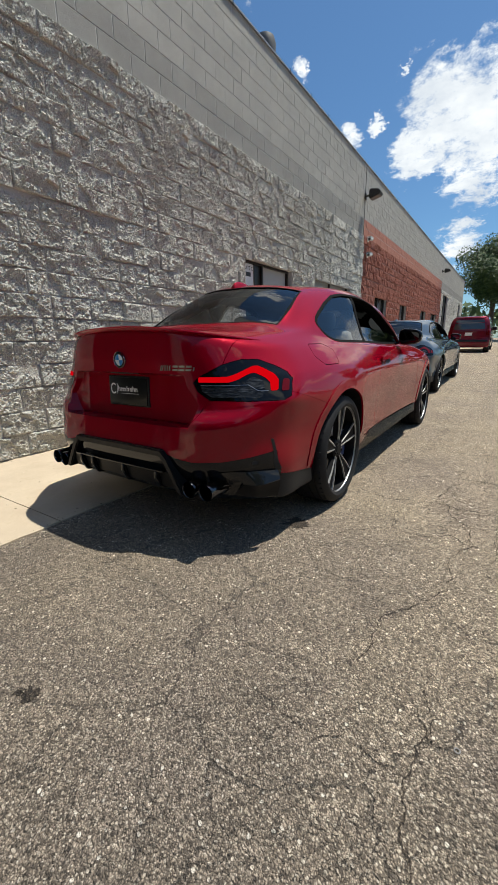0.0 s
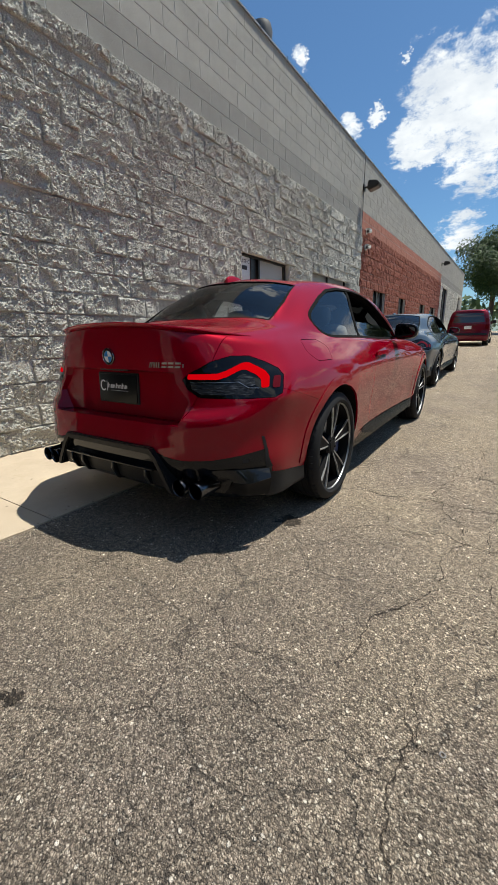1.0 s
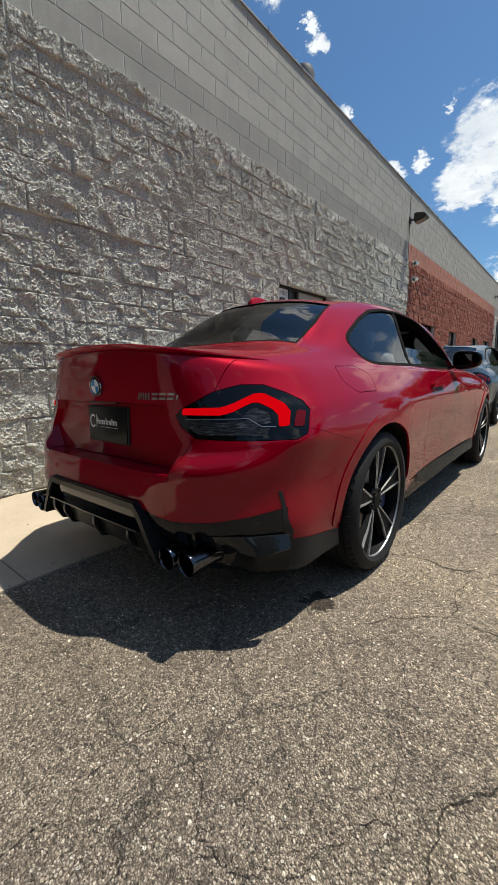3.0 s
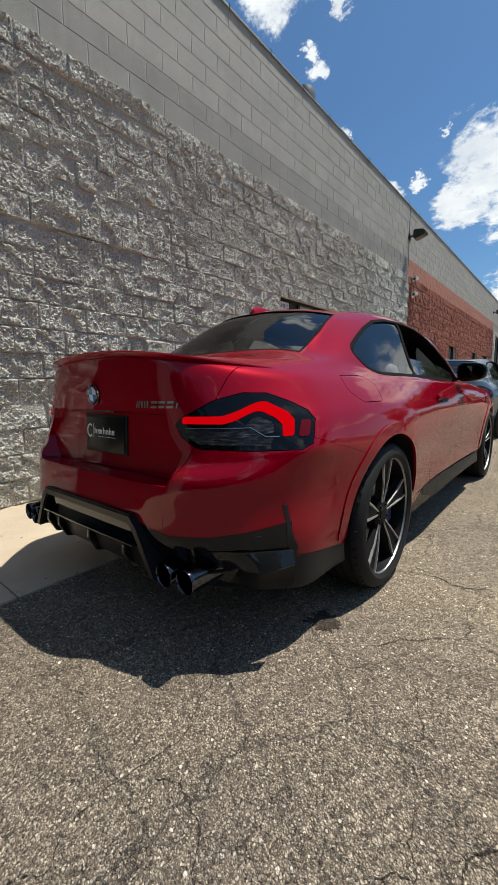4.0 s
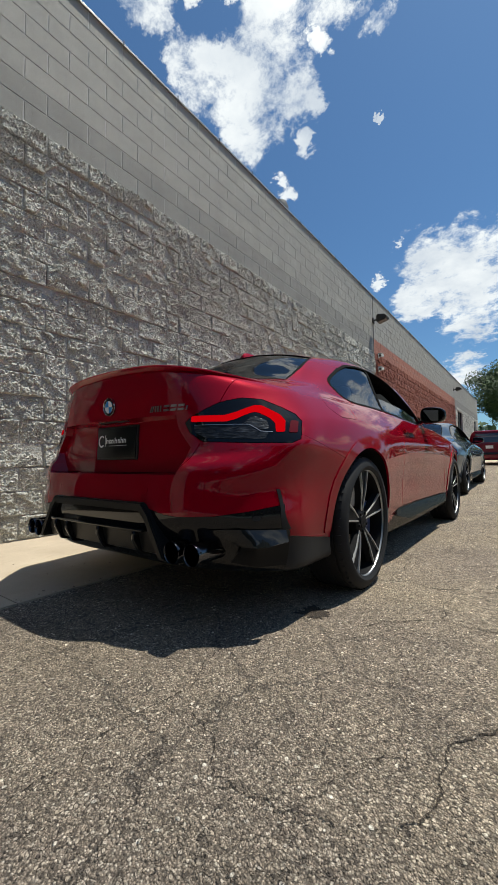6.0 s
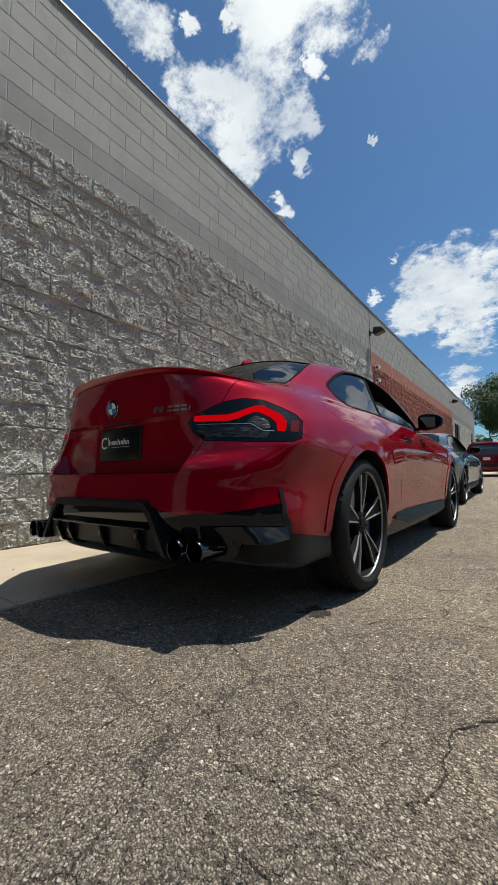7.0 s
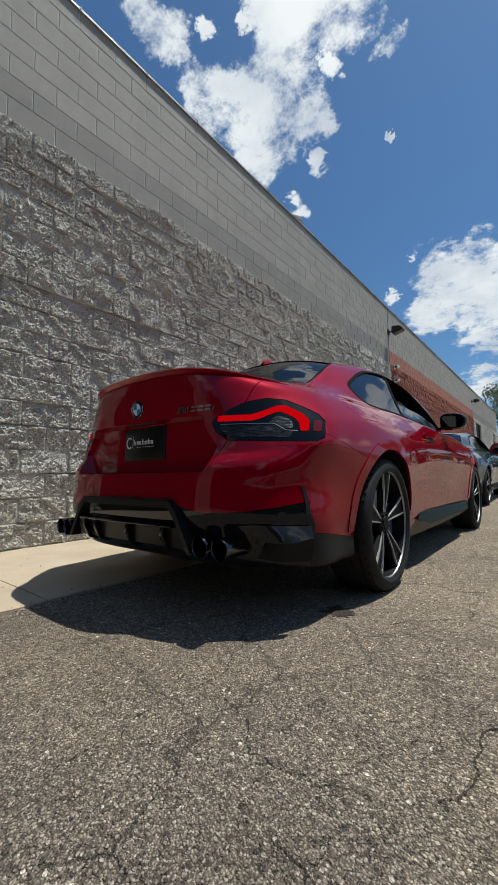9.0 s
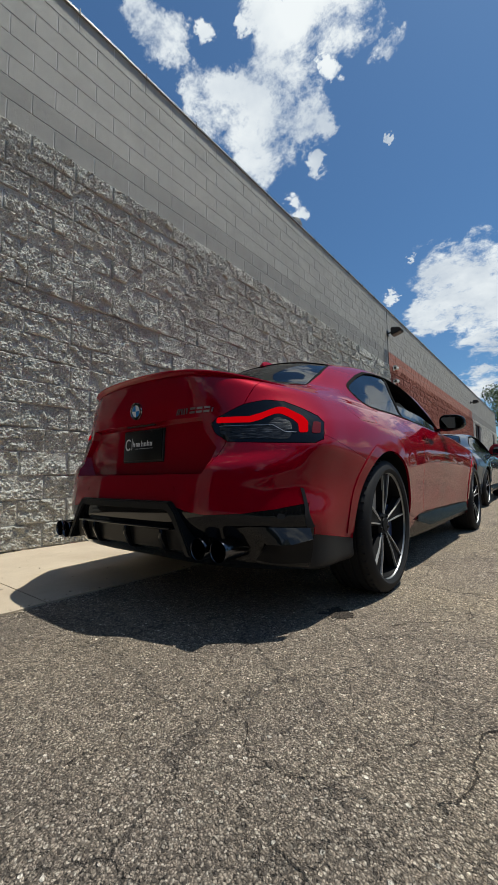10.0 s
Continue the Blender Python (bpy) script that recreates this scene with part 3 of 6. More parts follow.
def split_mesh(seed, width=LONG, nx=18, nz=9):
    """One split-face block: a broken, uneven face between straight joints."""
    rng = np.random.default_rng(seed + 11)
    g, share = 0.0036, width / LONG
    fy, fz = np.linspace(0, 1, nx - 1), np.linspace(0, 1, nz - 1)
    fy, fz = (np.concatenate([[0.0], e + f * (1 - 2 * e), [1.0]]) for f, e in ((fy, 0.004 / width), (fz, 0.004 / COURSE)))
    gy, gz = np.meshgrid(-width / 2 + g + (width - 2 * g) * fy, -COURSE / 2 + g + (COURSE - 2 * g) * fz)
    y, z = gy.ravel(), gz.ravel()
    inner = ((np.arange(nx + 1) % nx > 0)[None, :] & (np.arange(nz + 1) % nz > 0)[:, None]).ravel()
    shaken = inner * (np.abs(y) < width / 2 - 0.012) * (np.abs(z) < COURSE / 2 - 0.012)
    y, z = y + shaken * rng.uniform(-0.30, 0.30, y.size) * width / nx, z + shaken * rng.uniform(-0.30, 0.30, y.size) * COURSE / nz
    fine = 1.0 if nx > 30 else 0.75 if nx > 18 else 0.5
    d = 0.027 + rng.uniform(-0.007, 0.008) + rng.uniform(-0.10, 0.04) * z + rng.uniform(-0.015, 0.015) * y
    d = d + broken(rng, y, z, max(2, round(5 * share)), 0.11, 0.0045, width) + broken(rng, y, z, max(6, round(36 * share)), 0.10 * fine, 0.0012 * fine, width)
    if nx > 18:
        d = d + broken(rng, y, z, max(20, round(420 * share)), 0.52 * fine, 0.0013 * fine, width)
    for _ in range(rng.integers(0, 4)):
        py, pz, pr = rng.uniform(-0.45, 0.45) * width, rng.uniform(-0.45, 0.45) * COURSE, rng.uniform(0.018, 0.040)
        d = d - rng.uniform(0.010, 0.024) * np.exp(-(((y - py) / pr) ** 2 + ((z - pz) / (pr * 0.8)) ** 2) ** 2)
    if nx > 30:
        d = d + rng.uniform(-0.0009, 0.0009, y.size)
    # the face drops towards the joints, unevenly
    edge = np.minimum((width / 2 - np.abs(y)), (COURSE / 2 - np.abs(z)) * 1.15) - g
    edge = edge * (1.0 + 4.5 * broken(rng, y, z, max(8, round(50 * share)), 0.0, 0.06, width))
    d = 0.0125 + (np.clip(d, 0.0135, 0.055) - 0.0125) * np.clip(edge / 0.008, 0.08, 1.0) ** 0.8
    d = np.where(inner, d, 0.0105)
    verts = list(zip(d.tolist(), y.tolist(), z.tolist()))
    faces, w = [], nx + 1
    for j in range(nz):
        for i in range(nx):
            a = j * w + i
            faces += [(a, a + 1, a + w + 1), (a, a + w + 1, a + w)] if (i * 7 + j * 3) % 5 < 3 else [(a, a + 1, a + w), (a + 1, a + w + 1, a + w)]
    loop = [i for i in range(nx)] + [j * w + nx for j in range(nz)] + [nz * w + i for i in range(nx, 0, -1)] + [j * w for j in range(nz, 0, -1)]
    back = len(verts)
    for i in loop:
        verts.append((-0.03, verts[i][1], verts[i][2]))
    n = len(loop)
    for k in range(n):
        faces.append((loop[k], back + k, back + (k + 1) % n, loop[(k + 1) % n]))
    return verts, faces


def flat_mesh(seed, width=LONG):
    bm = bmesh.new()
    g = 0.0038
    box(bm, -0.03, 0.0, -width / 2 + g, width / 2 - g, -COURSE / 2 + g, COURSE / 2 - g, 0.0045)
    bm.verts.index_update()
    verts, faces = [tuple(v.co) for v in bm.verts], [tuple(v.index for v in f.verts) for f in bm.faces]
    bm.free()
    return verts, faces


def block_material(course, y):
    red = RED_FROM <= y < RED_TO
    if course < 18:
        return ROUGH_RED if red else ROUGH_GREY
    if course < 20:
        return SMOOTH_RED if red else SMOOTH_DARK
    return SMOOTH_GREY


def lay_blocks(wall):
    rnd = random.Random(5)
    shapes = {}
    pieces = 0
    joined = {}
    for course in range(26):
        z0, z1 = BASE_Z + course * COURSE, BASE_Z + (course + 1) * COURSE
        y = 1.518 - 20 * LONG + (0 if course % 2 == 0 else LONG / 2)
        while y < WALL_END:
            y0, y1 = y, y + LONG
            y += LONG
            # split the run at the section joints and at the openings
            spans = [(y0, y1)]
            for edge in (RED_FROM, RED_TO, WALL_END):
                spans = [s for a, b in spans for s in (((a, edge), (edge, b)) if a < edge < b else ((a, b),))]
            for o in OPENINGS:
                if z0 + 0.1 < o[3] and z1 - 0.1 > o[2]:
                    spans = [s for a, b in spans for s in ((a, min(b, o[0])), (max(a, o[1]), b)) if s[1] - s[0] > 0.03]
            for a, b in spans:
                if b - a < 0.03 or a >= WALL_END - 0.01 or b < -6:
                    continue
                mat, wide, kind = block_material(course, (a + b) / 2), round(b - a, 3), rnd.randrange(22)
                full = abs(wide - LONG) < 0.004
                if course >= 18:
                    kind = 0
                near = full and (course < 18 and (-1.7 < a < 1.2 or 7 <= course and 1.2 <= a < 7.3) or course >= 18 and 0.2 < a < 3.3)
                close = near and pieces < 420
                key = (course >= 18, kind, mat.name, wide if not full else 0, a > 16, close)
                if key not in shapes:
                    shapes[key] = flat_mesh(kind, wide) if course >= 18 else split_mesh(kind + (50 if mat is ROUGH_RED else 0), wide, *((10, 5) if a > 16 else (16, 8) if mat is ROUGH_RED else (56, 28) if close else (26, 13)))
                vs, fs = shapes[key]
                # one course stands out over the next
                out = 0.022 if course == 11 and a < 1.7 else -0.004 if course == 10 and a < 1.7 else 0.0
                place = (WALL_X + out, (a + b) / 2, (z0 + z1) / 2)
                if near and pieces < 420:
                    if not isinstance(shapes.get(("mesh", key)), bpy.types.Mesh):
                        me = bpy.data.meshes.new("block")
                        me.from_pydata(vs, [], fs)
                        me.materials.append(mat)
                        shapes[("mesh", key)] = me
                    ob = new("block", shapes[("mesh", key)])
                    ob.location, ob.parent = place, wall
                    pieces += 1
                else:
                    v, f = joined.setdefault(mat.name, ([], []))
                    base = len(v)
                    v.extend((p[0] + place[0], p[1] + place[1], p[2] + place[2]) for p in vs)
                    f.extend(tuple(i + base for i in q) for q in fs)
    for key, (v, f) in joined.items():
        me = bpy.data.meshes.new("blocks")
        me.from_pydata(v, [], f)
        me.materials.append(bpy.data.materials[key])
        ob = new("blocks", me)
        ob.parent = wall
        tagged(ob, kind="stuff")


def wall_cap():
    bm = bmesh.new()
    box(bm, WALL_X - 0.33, WALL_X + 0.022, -14, WALL_END + 0.02, WALL_TOP + 0.001, WALL_TOP + 0.014, 0.003)
    box(bm, WALL_X + 0.004, WALL_X + 0.022, -14, WALL_END + 0.02, WALL_TOP - 0.010, WALL_TOP + 0.001)
    c = part("trim", bm, METAL_CAP)
    tagged(c, "pale metal flashing along the top of the block wall", "wall cap", kind="structure")
    bm = bmesh.new()
    box(bm, WALL_X - 12.3, WALL_X - 0.3, -14, WALL_END, 4.7, 4.85)
    tagged(part("roof", bm, METAL_CAP), "flat roof behind the parapet of the building", "roof", kind="structure")


WALL = wall_core()
wall_cap()

# ---- cars ----
def hermite(knots, pts, samples, tame=False):
    """A smooth curve through pts (n x 3) at the parameters samples; a tame one does not swing past its points."""
    k, p = np.asarray(knots, float), np.asarray(pts, float)
    d = (p[1:] - p[:-1]) / (k[1:] - k[:-1])[:, None]
    m = np.empty_like(p)
    m[0], m[-1] = d[0], d[-1]
    h = k[1:] - k[:-1]
    m[1:-1] = (d[:-1] * h[1:, None] + d[1:] * h[:-1, None]) / (h[:-1] + h[1:])[:, None]
    if tame:
        low = 2.6 * np.minimum(np.abs(d[:-1]), np.abs(d[1:])) + 0.03
        m[1:-1] = np.clip(m[1:-1], -low, low)
    i = np.clip(np.searchsorted(k, samples, side="right") - 1, 0, len(k) - 2)
    t = ((samples - k[i]) / h[i])[:, None]
    hh = h[i][:, None]
    return (2 * t**3 - 3 * t**2 + 1) * p[i] + (t**3 - 2 * t**2 + t) * hh * m[i] + (-2 * t**3 + 3 * t**2) * p[i + 1] + (t**3 - t**2) * hh * m[i + 1]


REAR_F = (0, 0.18, 0.36, 0.52, 0.66, 0.78, 0.87, 0.94)
SIDE_G = (0, 0.05, 0.10, 0.15, 0.21, 0.29, 0.38, 0.48, 0.58, 0.68, 0.77, 0.84, 0.90, 0.95, 1.0)


def ring(rear, n, side, front, nf=3.0):
    """Half of one level line round a car: from the middle of the tail, round the corner, along the side to the nose.
    rear and front: (y, z) on the middle line; side: (y, x, z) from the rear corner to the front corner."""
    (yr, zr), (yf, zf) = rear, front
    s = np.array(side, float)
    yc, xc, zc = s[0]
    ye, xe, ze = s[-1]
    out = [(xc * f, yr + (yc - yr) * f**n, zr + (zc - zr) * f**2) for f in REAR_F]
    ys = yc + (ye - yc) * np.array(SIDE_G)
    xz = hermite(s[:, 0], s[:, 1:], ys, True)
    out += [(x, y, z) for y, (x, z) in zip(ys, xz)]
    out += [(xe * f, yf + (ye - yf) * f**nf, zf + (ze - zf) * f**2) for f in REAR_F[::-1]]
    return np.array(out)


def coupe_rings():
    """The level lines of a two-door coupe, from the sill to the middle of the roof."""
    r = []
    r.append(ring((0.10, 0.20), 4, [(0.30, 0.66, 0.20), (0.87, 0.68, 0.20), (2.0, 0.70, 0.20), (3.6, 0.68, 0.20), (4.12, 0.60, 0.20)], (4.33, 0.20)))
    r.append(ring((-0.10, 0.245), 4, [(0.165, 0.818, 0.236), (0.50, 0.846, 0.234), (0.87, 0.850, 0.215), (1.4, 0.835, 0.195), (3.1, 0.835, 0.195), (3.61, 0.845, 0.20), (4.12, 0.74, 0.20)], (4.42, 0.20)))
    r.append(ring((-0.15, 0.31), 4, [(0.16, 0.822, 0.315), (0.50, 0.852, 0.32), (0.87, 0.875, 0.33), (1.4, 0.855, 0.265), (3.1, 0.858, 0.265), (3.61, 0.875, 0.32), (4.18, 0.77, 0.30)], (4.48, 0.30)))
    r.append(ring((-0.185, 0.43), 5, [(0.125, 0.822, 0.42), (0.50, 0.868, 0.44), (0.87, 0.900, 0.46), (1.5, 0.868, 0.39), (3.0, 0.872, 0.39), (3.61, 0.900, 0.45), (4.20, 0.79, 0.42)], (4.51, 0.42)))
    r.append(ring((-0.18, 0.53), 5, [(0.120, 0.806, 0.54), (0.50, 0.878, 0.56), (0.87, 0.912, 0.57), (1.5, 0.874, 0.50), (3.0, 0.880, 0.50), (3.61, 0.906, 0.56), (4.22, 0.79, 0.52)], (4.52, 0.54)))
    r.append(ring((-0.165, 0.622), 5, [(0.140, 0.820, 0.650), (0.50, 0.886, 0.655), (0.87, 0.916, 0.665), (1.6, 0.882, 0.60), (3.0, 0.888, 0.61), (3.61, 0.906, 0.65), (4.20, 0.78, 0.62)], (4.51, 0.62)))
    r.append(ring((-0.150, 0.648), 4, [(0.160, 0.836, 0.712), (0.50, 0.886, 0.705), (0.87, 0.911, 0.72), (1.6, 0.889, 0.68), (3.0, 0.893, 0.68), (3.61, 0.901, 0.71), (4.18, 0.77, 0.69)], (4.48, 0.68)))
    r.append(ring((-0.136, 0.668), 4.2, [(0.172, 0.838, 0.732), (0.50, 0.880, 0.74), (0.87, 0.903, 0.76), (1.6, 0.889, 0.74), (3.0, 0.891, 0.74), (3.61, 0.893, 0.755), (4.16, 0.75, 0.73)], (4.44, 0.73)))
    r.append(ring((-0.113, 0.838), 4.5, [(0.240, 0.806, 0.83), (0.50, 0.846, 0.84), (0.87, 0.870, 0.85), (1.6, 0.870, 0.83), (3.0, 0.874, 0.82), (3.5, 0.865, 0.84), (4.08, 0.70, 0.80)], (4.34, 0.80)))
    r.append(ring((-0.113, 0.868), 4.7, [(0.262, 0.778, 0.87), (0.50, 0.816, 0.88), (0.87, 0.840, 0.89), (1.6, 0.852, 0.87), (2.95, 0.856, 0.86), (3.45, 0.83, 0.87), (4.0, 0.66, 0.83)], (4.28, 0.83)))
    r.append(ring((-0.117, 0.93), 4.8, [(0.280, 0.738, 0.925), (0.55, 0.764, 0.945), (0.87, 0.790, 0.945), (1.6, 0.832, 0.915), (2.9, 0.836, 0.90), (3.35, 0.79, 0.905), (3.9, 0.60, 0.87)], (4.18, 0.865)))
    r.append(ring((-0.108, 1.032), 5, [(0.30, 0.702, 0.972), (0.60, 0.722, 0.985), (0.90, 0.756, 0.975), (1.6, 0.815, 0.95), (2.8, 0.82, 0.925), (3.2, 0.76, 0.93), (3.75, 0.50, 0.905)], (4.03, 0.895)))
    r.append(ring((-0.098, 1.062), 5, [(0.36, 0.672, 1.000), (0.62, 0.695, 1.008), (0.90, 0.735, 0.992), (1.6, 0.802, 0.962), (2.75, 0.802, 0.935), (3.1, 0.71, 0.945), (3.58, 0.42, 0.935)], (3.80, 0.93)))
    r.append(ring((0.02, 1.068), 4.5, [(0.42, 0.640, 1.026), (0.68, 0.672, 1.034), (0.95, 0.725, 1.004), (1.6, 0.793, 0.968), (2.72, 0.793, 0.94), (3.06, 0.67, 0.953), (3.42, 0.38, 0.953)], (3.60, 0.948)))
    r.append(ring((0.50, 1.100), 4, [(0.605, 0.555, 1.090), (0.86, 0.650, 1.090), (1.06, 0.714, 1.030), (1.6, 0.775, 0.982), (2.65, 0.772, 0.952), (2.95, 0.62, 0.982), (3.1, 0.36, 0.995)], (3.16, 1.00)))
    r.append(ring((0.69, 1.245), 3.0, [(0.835, 0.500, 1.225), (1.08, 0.600, 1.205), (1.35, 0.655, 1.170), (1.8, 0.690, 1.160), (2.42, 0.69, 1.155), (2.68, 0.59, 1.17), (2.79, 0.36, 1.19)], (2.85, 1.195)))
    r.append(ring((0.88, 1.352), 3.0, [(1.07, 0.440, 1.326), (1.32, 0.522, 1.332), (1.6, 0.572, 1.340), (1.9, 0.582, 1.338), (2.18, 0.572, 1.324), (2.36, 0.49, 1.324), (2.44, 0.3, 1.338)], (2.48, 1.345)))
    r.append(ring((0.96, 1.376), 3.0, [(1.14, 0.390, 1.356), (1.34, 0.462, 1.367), (1.6, 0.505, 1.378), (1.9, 0.512, 1.377), (2.13, 0.495, 1.362), (2.27, 0.42, 1.360), (2.34, 0.26, 1.366)], (2.37, 1.370)))
    r.append(ring((1.20, 1.396), 3, [(1.27, 0.20, 1.389), (1.45, 0.24, 1.395), (1.6, 0.26, 1.399), (1.8, 0.26, 1.400), (1.97, 0.25, 1.394), (2.08, 0.2, 1.387), (2.14, 0.12, 1.387)], (2.16, 1.388)))
    r.append(ring((1.40, 1.402), 3, [(1.42, 0.0, 1.402), (1.5, 0.0, 1.403), (1.6, 0.0, 1.403), (1.7, 0.0, 1.403), (1.8, 0.0, 1.402), (1.9, 0.0, 1.40), (1.93, 0.0, 1.40)], (1.95, 1.399)))
    return r


def loft(rings, across=5, along=5):
    """A closed shell lofted through the level lines, mirrored, with a flat floor."""
    R = np.array(rings)
    seg = np.linalg.norm(R[:, 1:] - R[:, :-1], axis=2).mean(axis=0)
    ku = np.concatenate([[0], np.cumsum(np.maximum(seg, 0.02))])
    us = np.concatenate([np.linspace(a, b, along, endpoint=False) for a, b in zip(ku, ku[1:])] + [[ku[-1]]])
    rows = np.array([hermite(ku, r, us) for r in R])
    segv = np.linalg.norm(rows[1:] - rows[:-1], axis=2).mean(axis=1)
    kv = np.concatenate([[0], np.cumsum(np.maximum(segv, 0.012))])
    vs = np.concatenate([np.linspace(a, b, across if b - a > 0.05 else 3, endpoint=False) for a, b in zip(kv, kv[1:])] + [[kv[-1]]])
    G = np.array([hermite(kv, rows[:, j], vs, True) for j in range(rows.shape[1])]).transpose(1, 0, 2)
    G[:, 0, 0] = G[:, -1, 0] = 0
    G[-1, :, 0] = 0
    G[:, 1:-1, 0] = np.maximum(G[:, 1:-1, 0], 0.0)
    nv, nu = G.shape[:2]
    bm = bmesh.new()
    right = [[bm.verts.new(G[j, i]) for i in range(nu)] for j in range(nv)]
    left = [[right[j][i] if i in (0, nu - 1) or j == nv - 1 else bm.verts.new((-G[j, i, 0], G[j, i, 1], G[j, i, 2])) for i in range(nu)] for j in range(nv)]
    for j in range(nv - 1):
        for i in range(nu - 1):
            for side, g in ((0, right), (1, left)):
                q = [g[j][i], g[j][i + 1], g[j + 1][i + 1], g[j + 1][i]]
                q = [v for k, v in enumerate(q) if v not in q[:k]]
                if len(q) > 2:
                    bm.faces.new(q if side == 0 else q[::-1])
    bm.faces.new(right[0][::-1] + left[0][1:-1])
    bmesh.ops.remove_doubles(bm, verts=bm.verts[:], dist=0.0004)
    bmesh.ops.recalc_face_normals(bm, faces=bm.faces[:])
    return bm


def cabin_rings():
    """The hollow of the cabin, a hand's width inside the skin."""
    r = []
    r.append(ring((0.72, 0.42), 3, [(0.95, 0.60, 0.42), (1.3, 0.70, 0.42), (2.0, 0.72, 0.42), (2.5, 0.70, 0.42), (2.9, 0.50, 0.42)], (3.0, 0.42)))
    r.append(ring((0.58, 0.95), 3, [(0.74, 0.54, 0.95), (1.1, 0.66, 0.93), (1.6, 0.735, 0.92), (2.5, 0.735, 0.90), (2.85, 0.58, 0.93), (3.0, 0.34, 0.95)], (3.04, 0.96)))
    r.append(ring((0.58, 1.085), 3, [(0.70, 0.505, 1.078), (0.93, 0.605, 1.075), (1.12, 0.672, 1.02), (1.6, 0.738, 0.98), (2.55, 0.735, 0.95), (2.85, 0.58, 0.975), (3.0, 0.34, 0.985)], (3.04, 0.99)))
    r.append(ring((0.75, 1.215), 3, [(0.90, 0.465, 1.192), (1.13, 0.560, 1.172), (1.4, 0.615, 1.142), (1.8, 0.652, 1.132), (2.42, 0.648, 1.125), (2.63, 0.55, 1.14), (2.72, 0.34, 1.155)], (2.78, 1.16)))
    r.append(ring((0.94, 1.315), 3, [(1.13, 0.405, 1.288), (1.35, 0.480, 1.297), (1.6, 0.530, 1.306), (1.9, 0.545, 1.306), (2.2, 0.535, 1.295), (2.37, 0.46, 1.288), (2.44, 0.28, 1.30)], (2.47, 1.305)))
    r.append(ring((1.20, 1.348), 3, [(1.26, 0.25, 1.344), (1.4, 0.30, 1.350), (1.6, 0.33, 1.354), (1.9, 0.33, 1.352), (2.08, 0.30, 1.342), (2.18, 0.25, 1.337), (2.24, 0.15, 1.340)], (2.28, 1.342)))
    r.append(ring((1.40, 1.356), 3, [(1.42, 0.0, 1.356), (1.5, 0.0, 1.357), (1.6, 0.0, 1.357), (1.7, 0.0, 1.357), (1.8, 0.0, 1.356), (1.9, 0.0, 1.355), (1.93, 0.0, 1.355)], (1.95, 1.354)))
    return r


def joined(*bms):
    """Several bmeshes as one."""
    out = bmesh.new()
    for b in bms:
        me = bpy.data.meshes.new("tmp")
        b.to_mesh(me)
        out.from_mesh(me)
        b.free()
        bpy.data.meshes.remove(me)
    return out


def volume(me):
    b = bmesh.new()
    b.from_mesh(me)
    v = b.calc_volume()
    b.free()
    return v


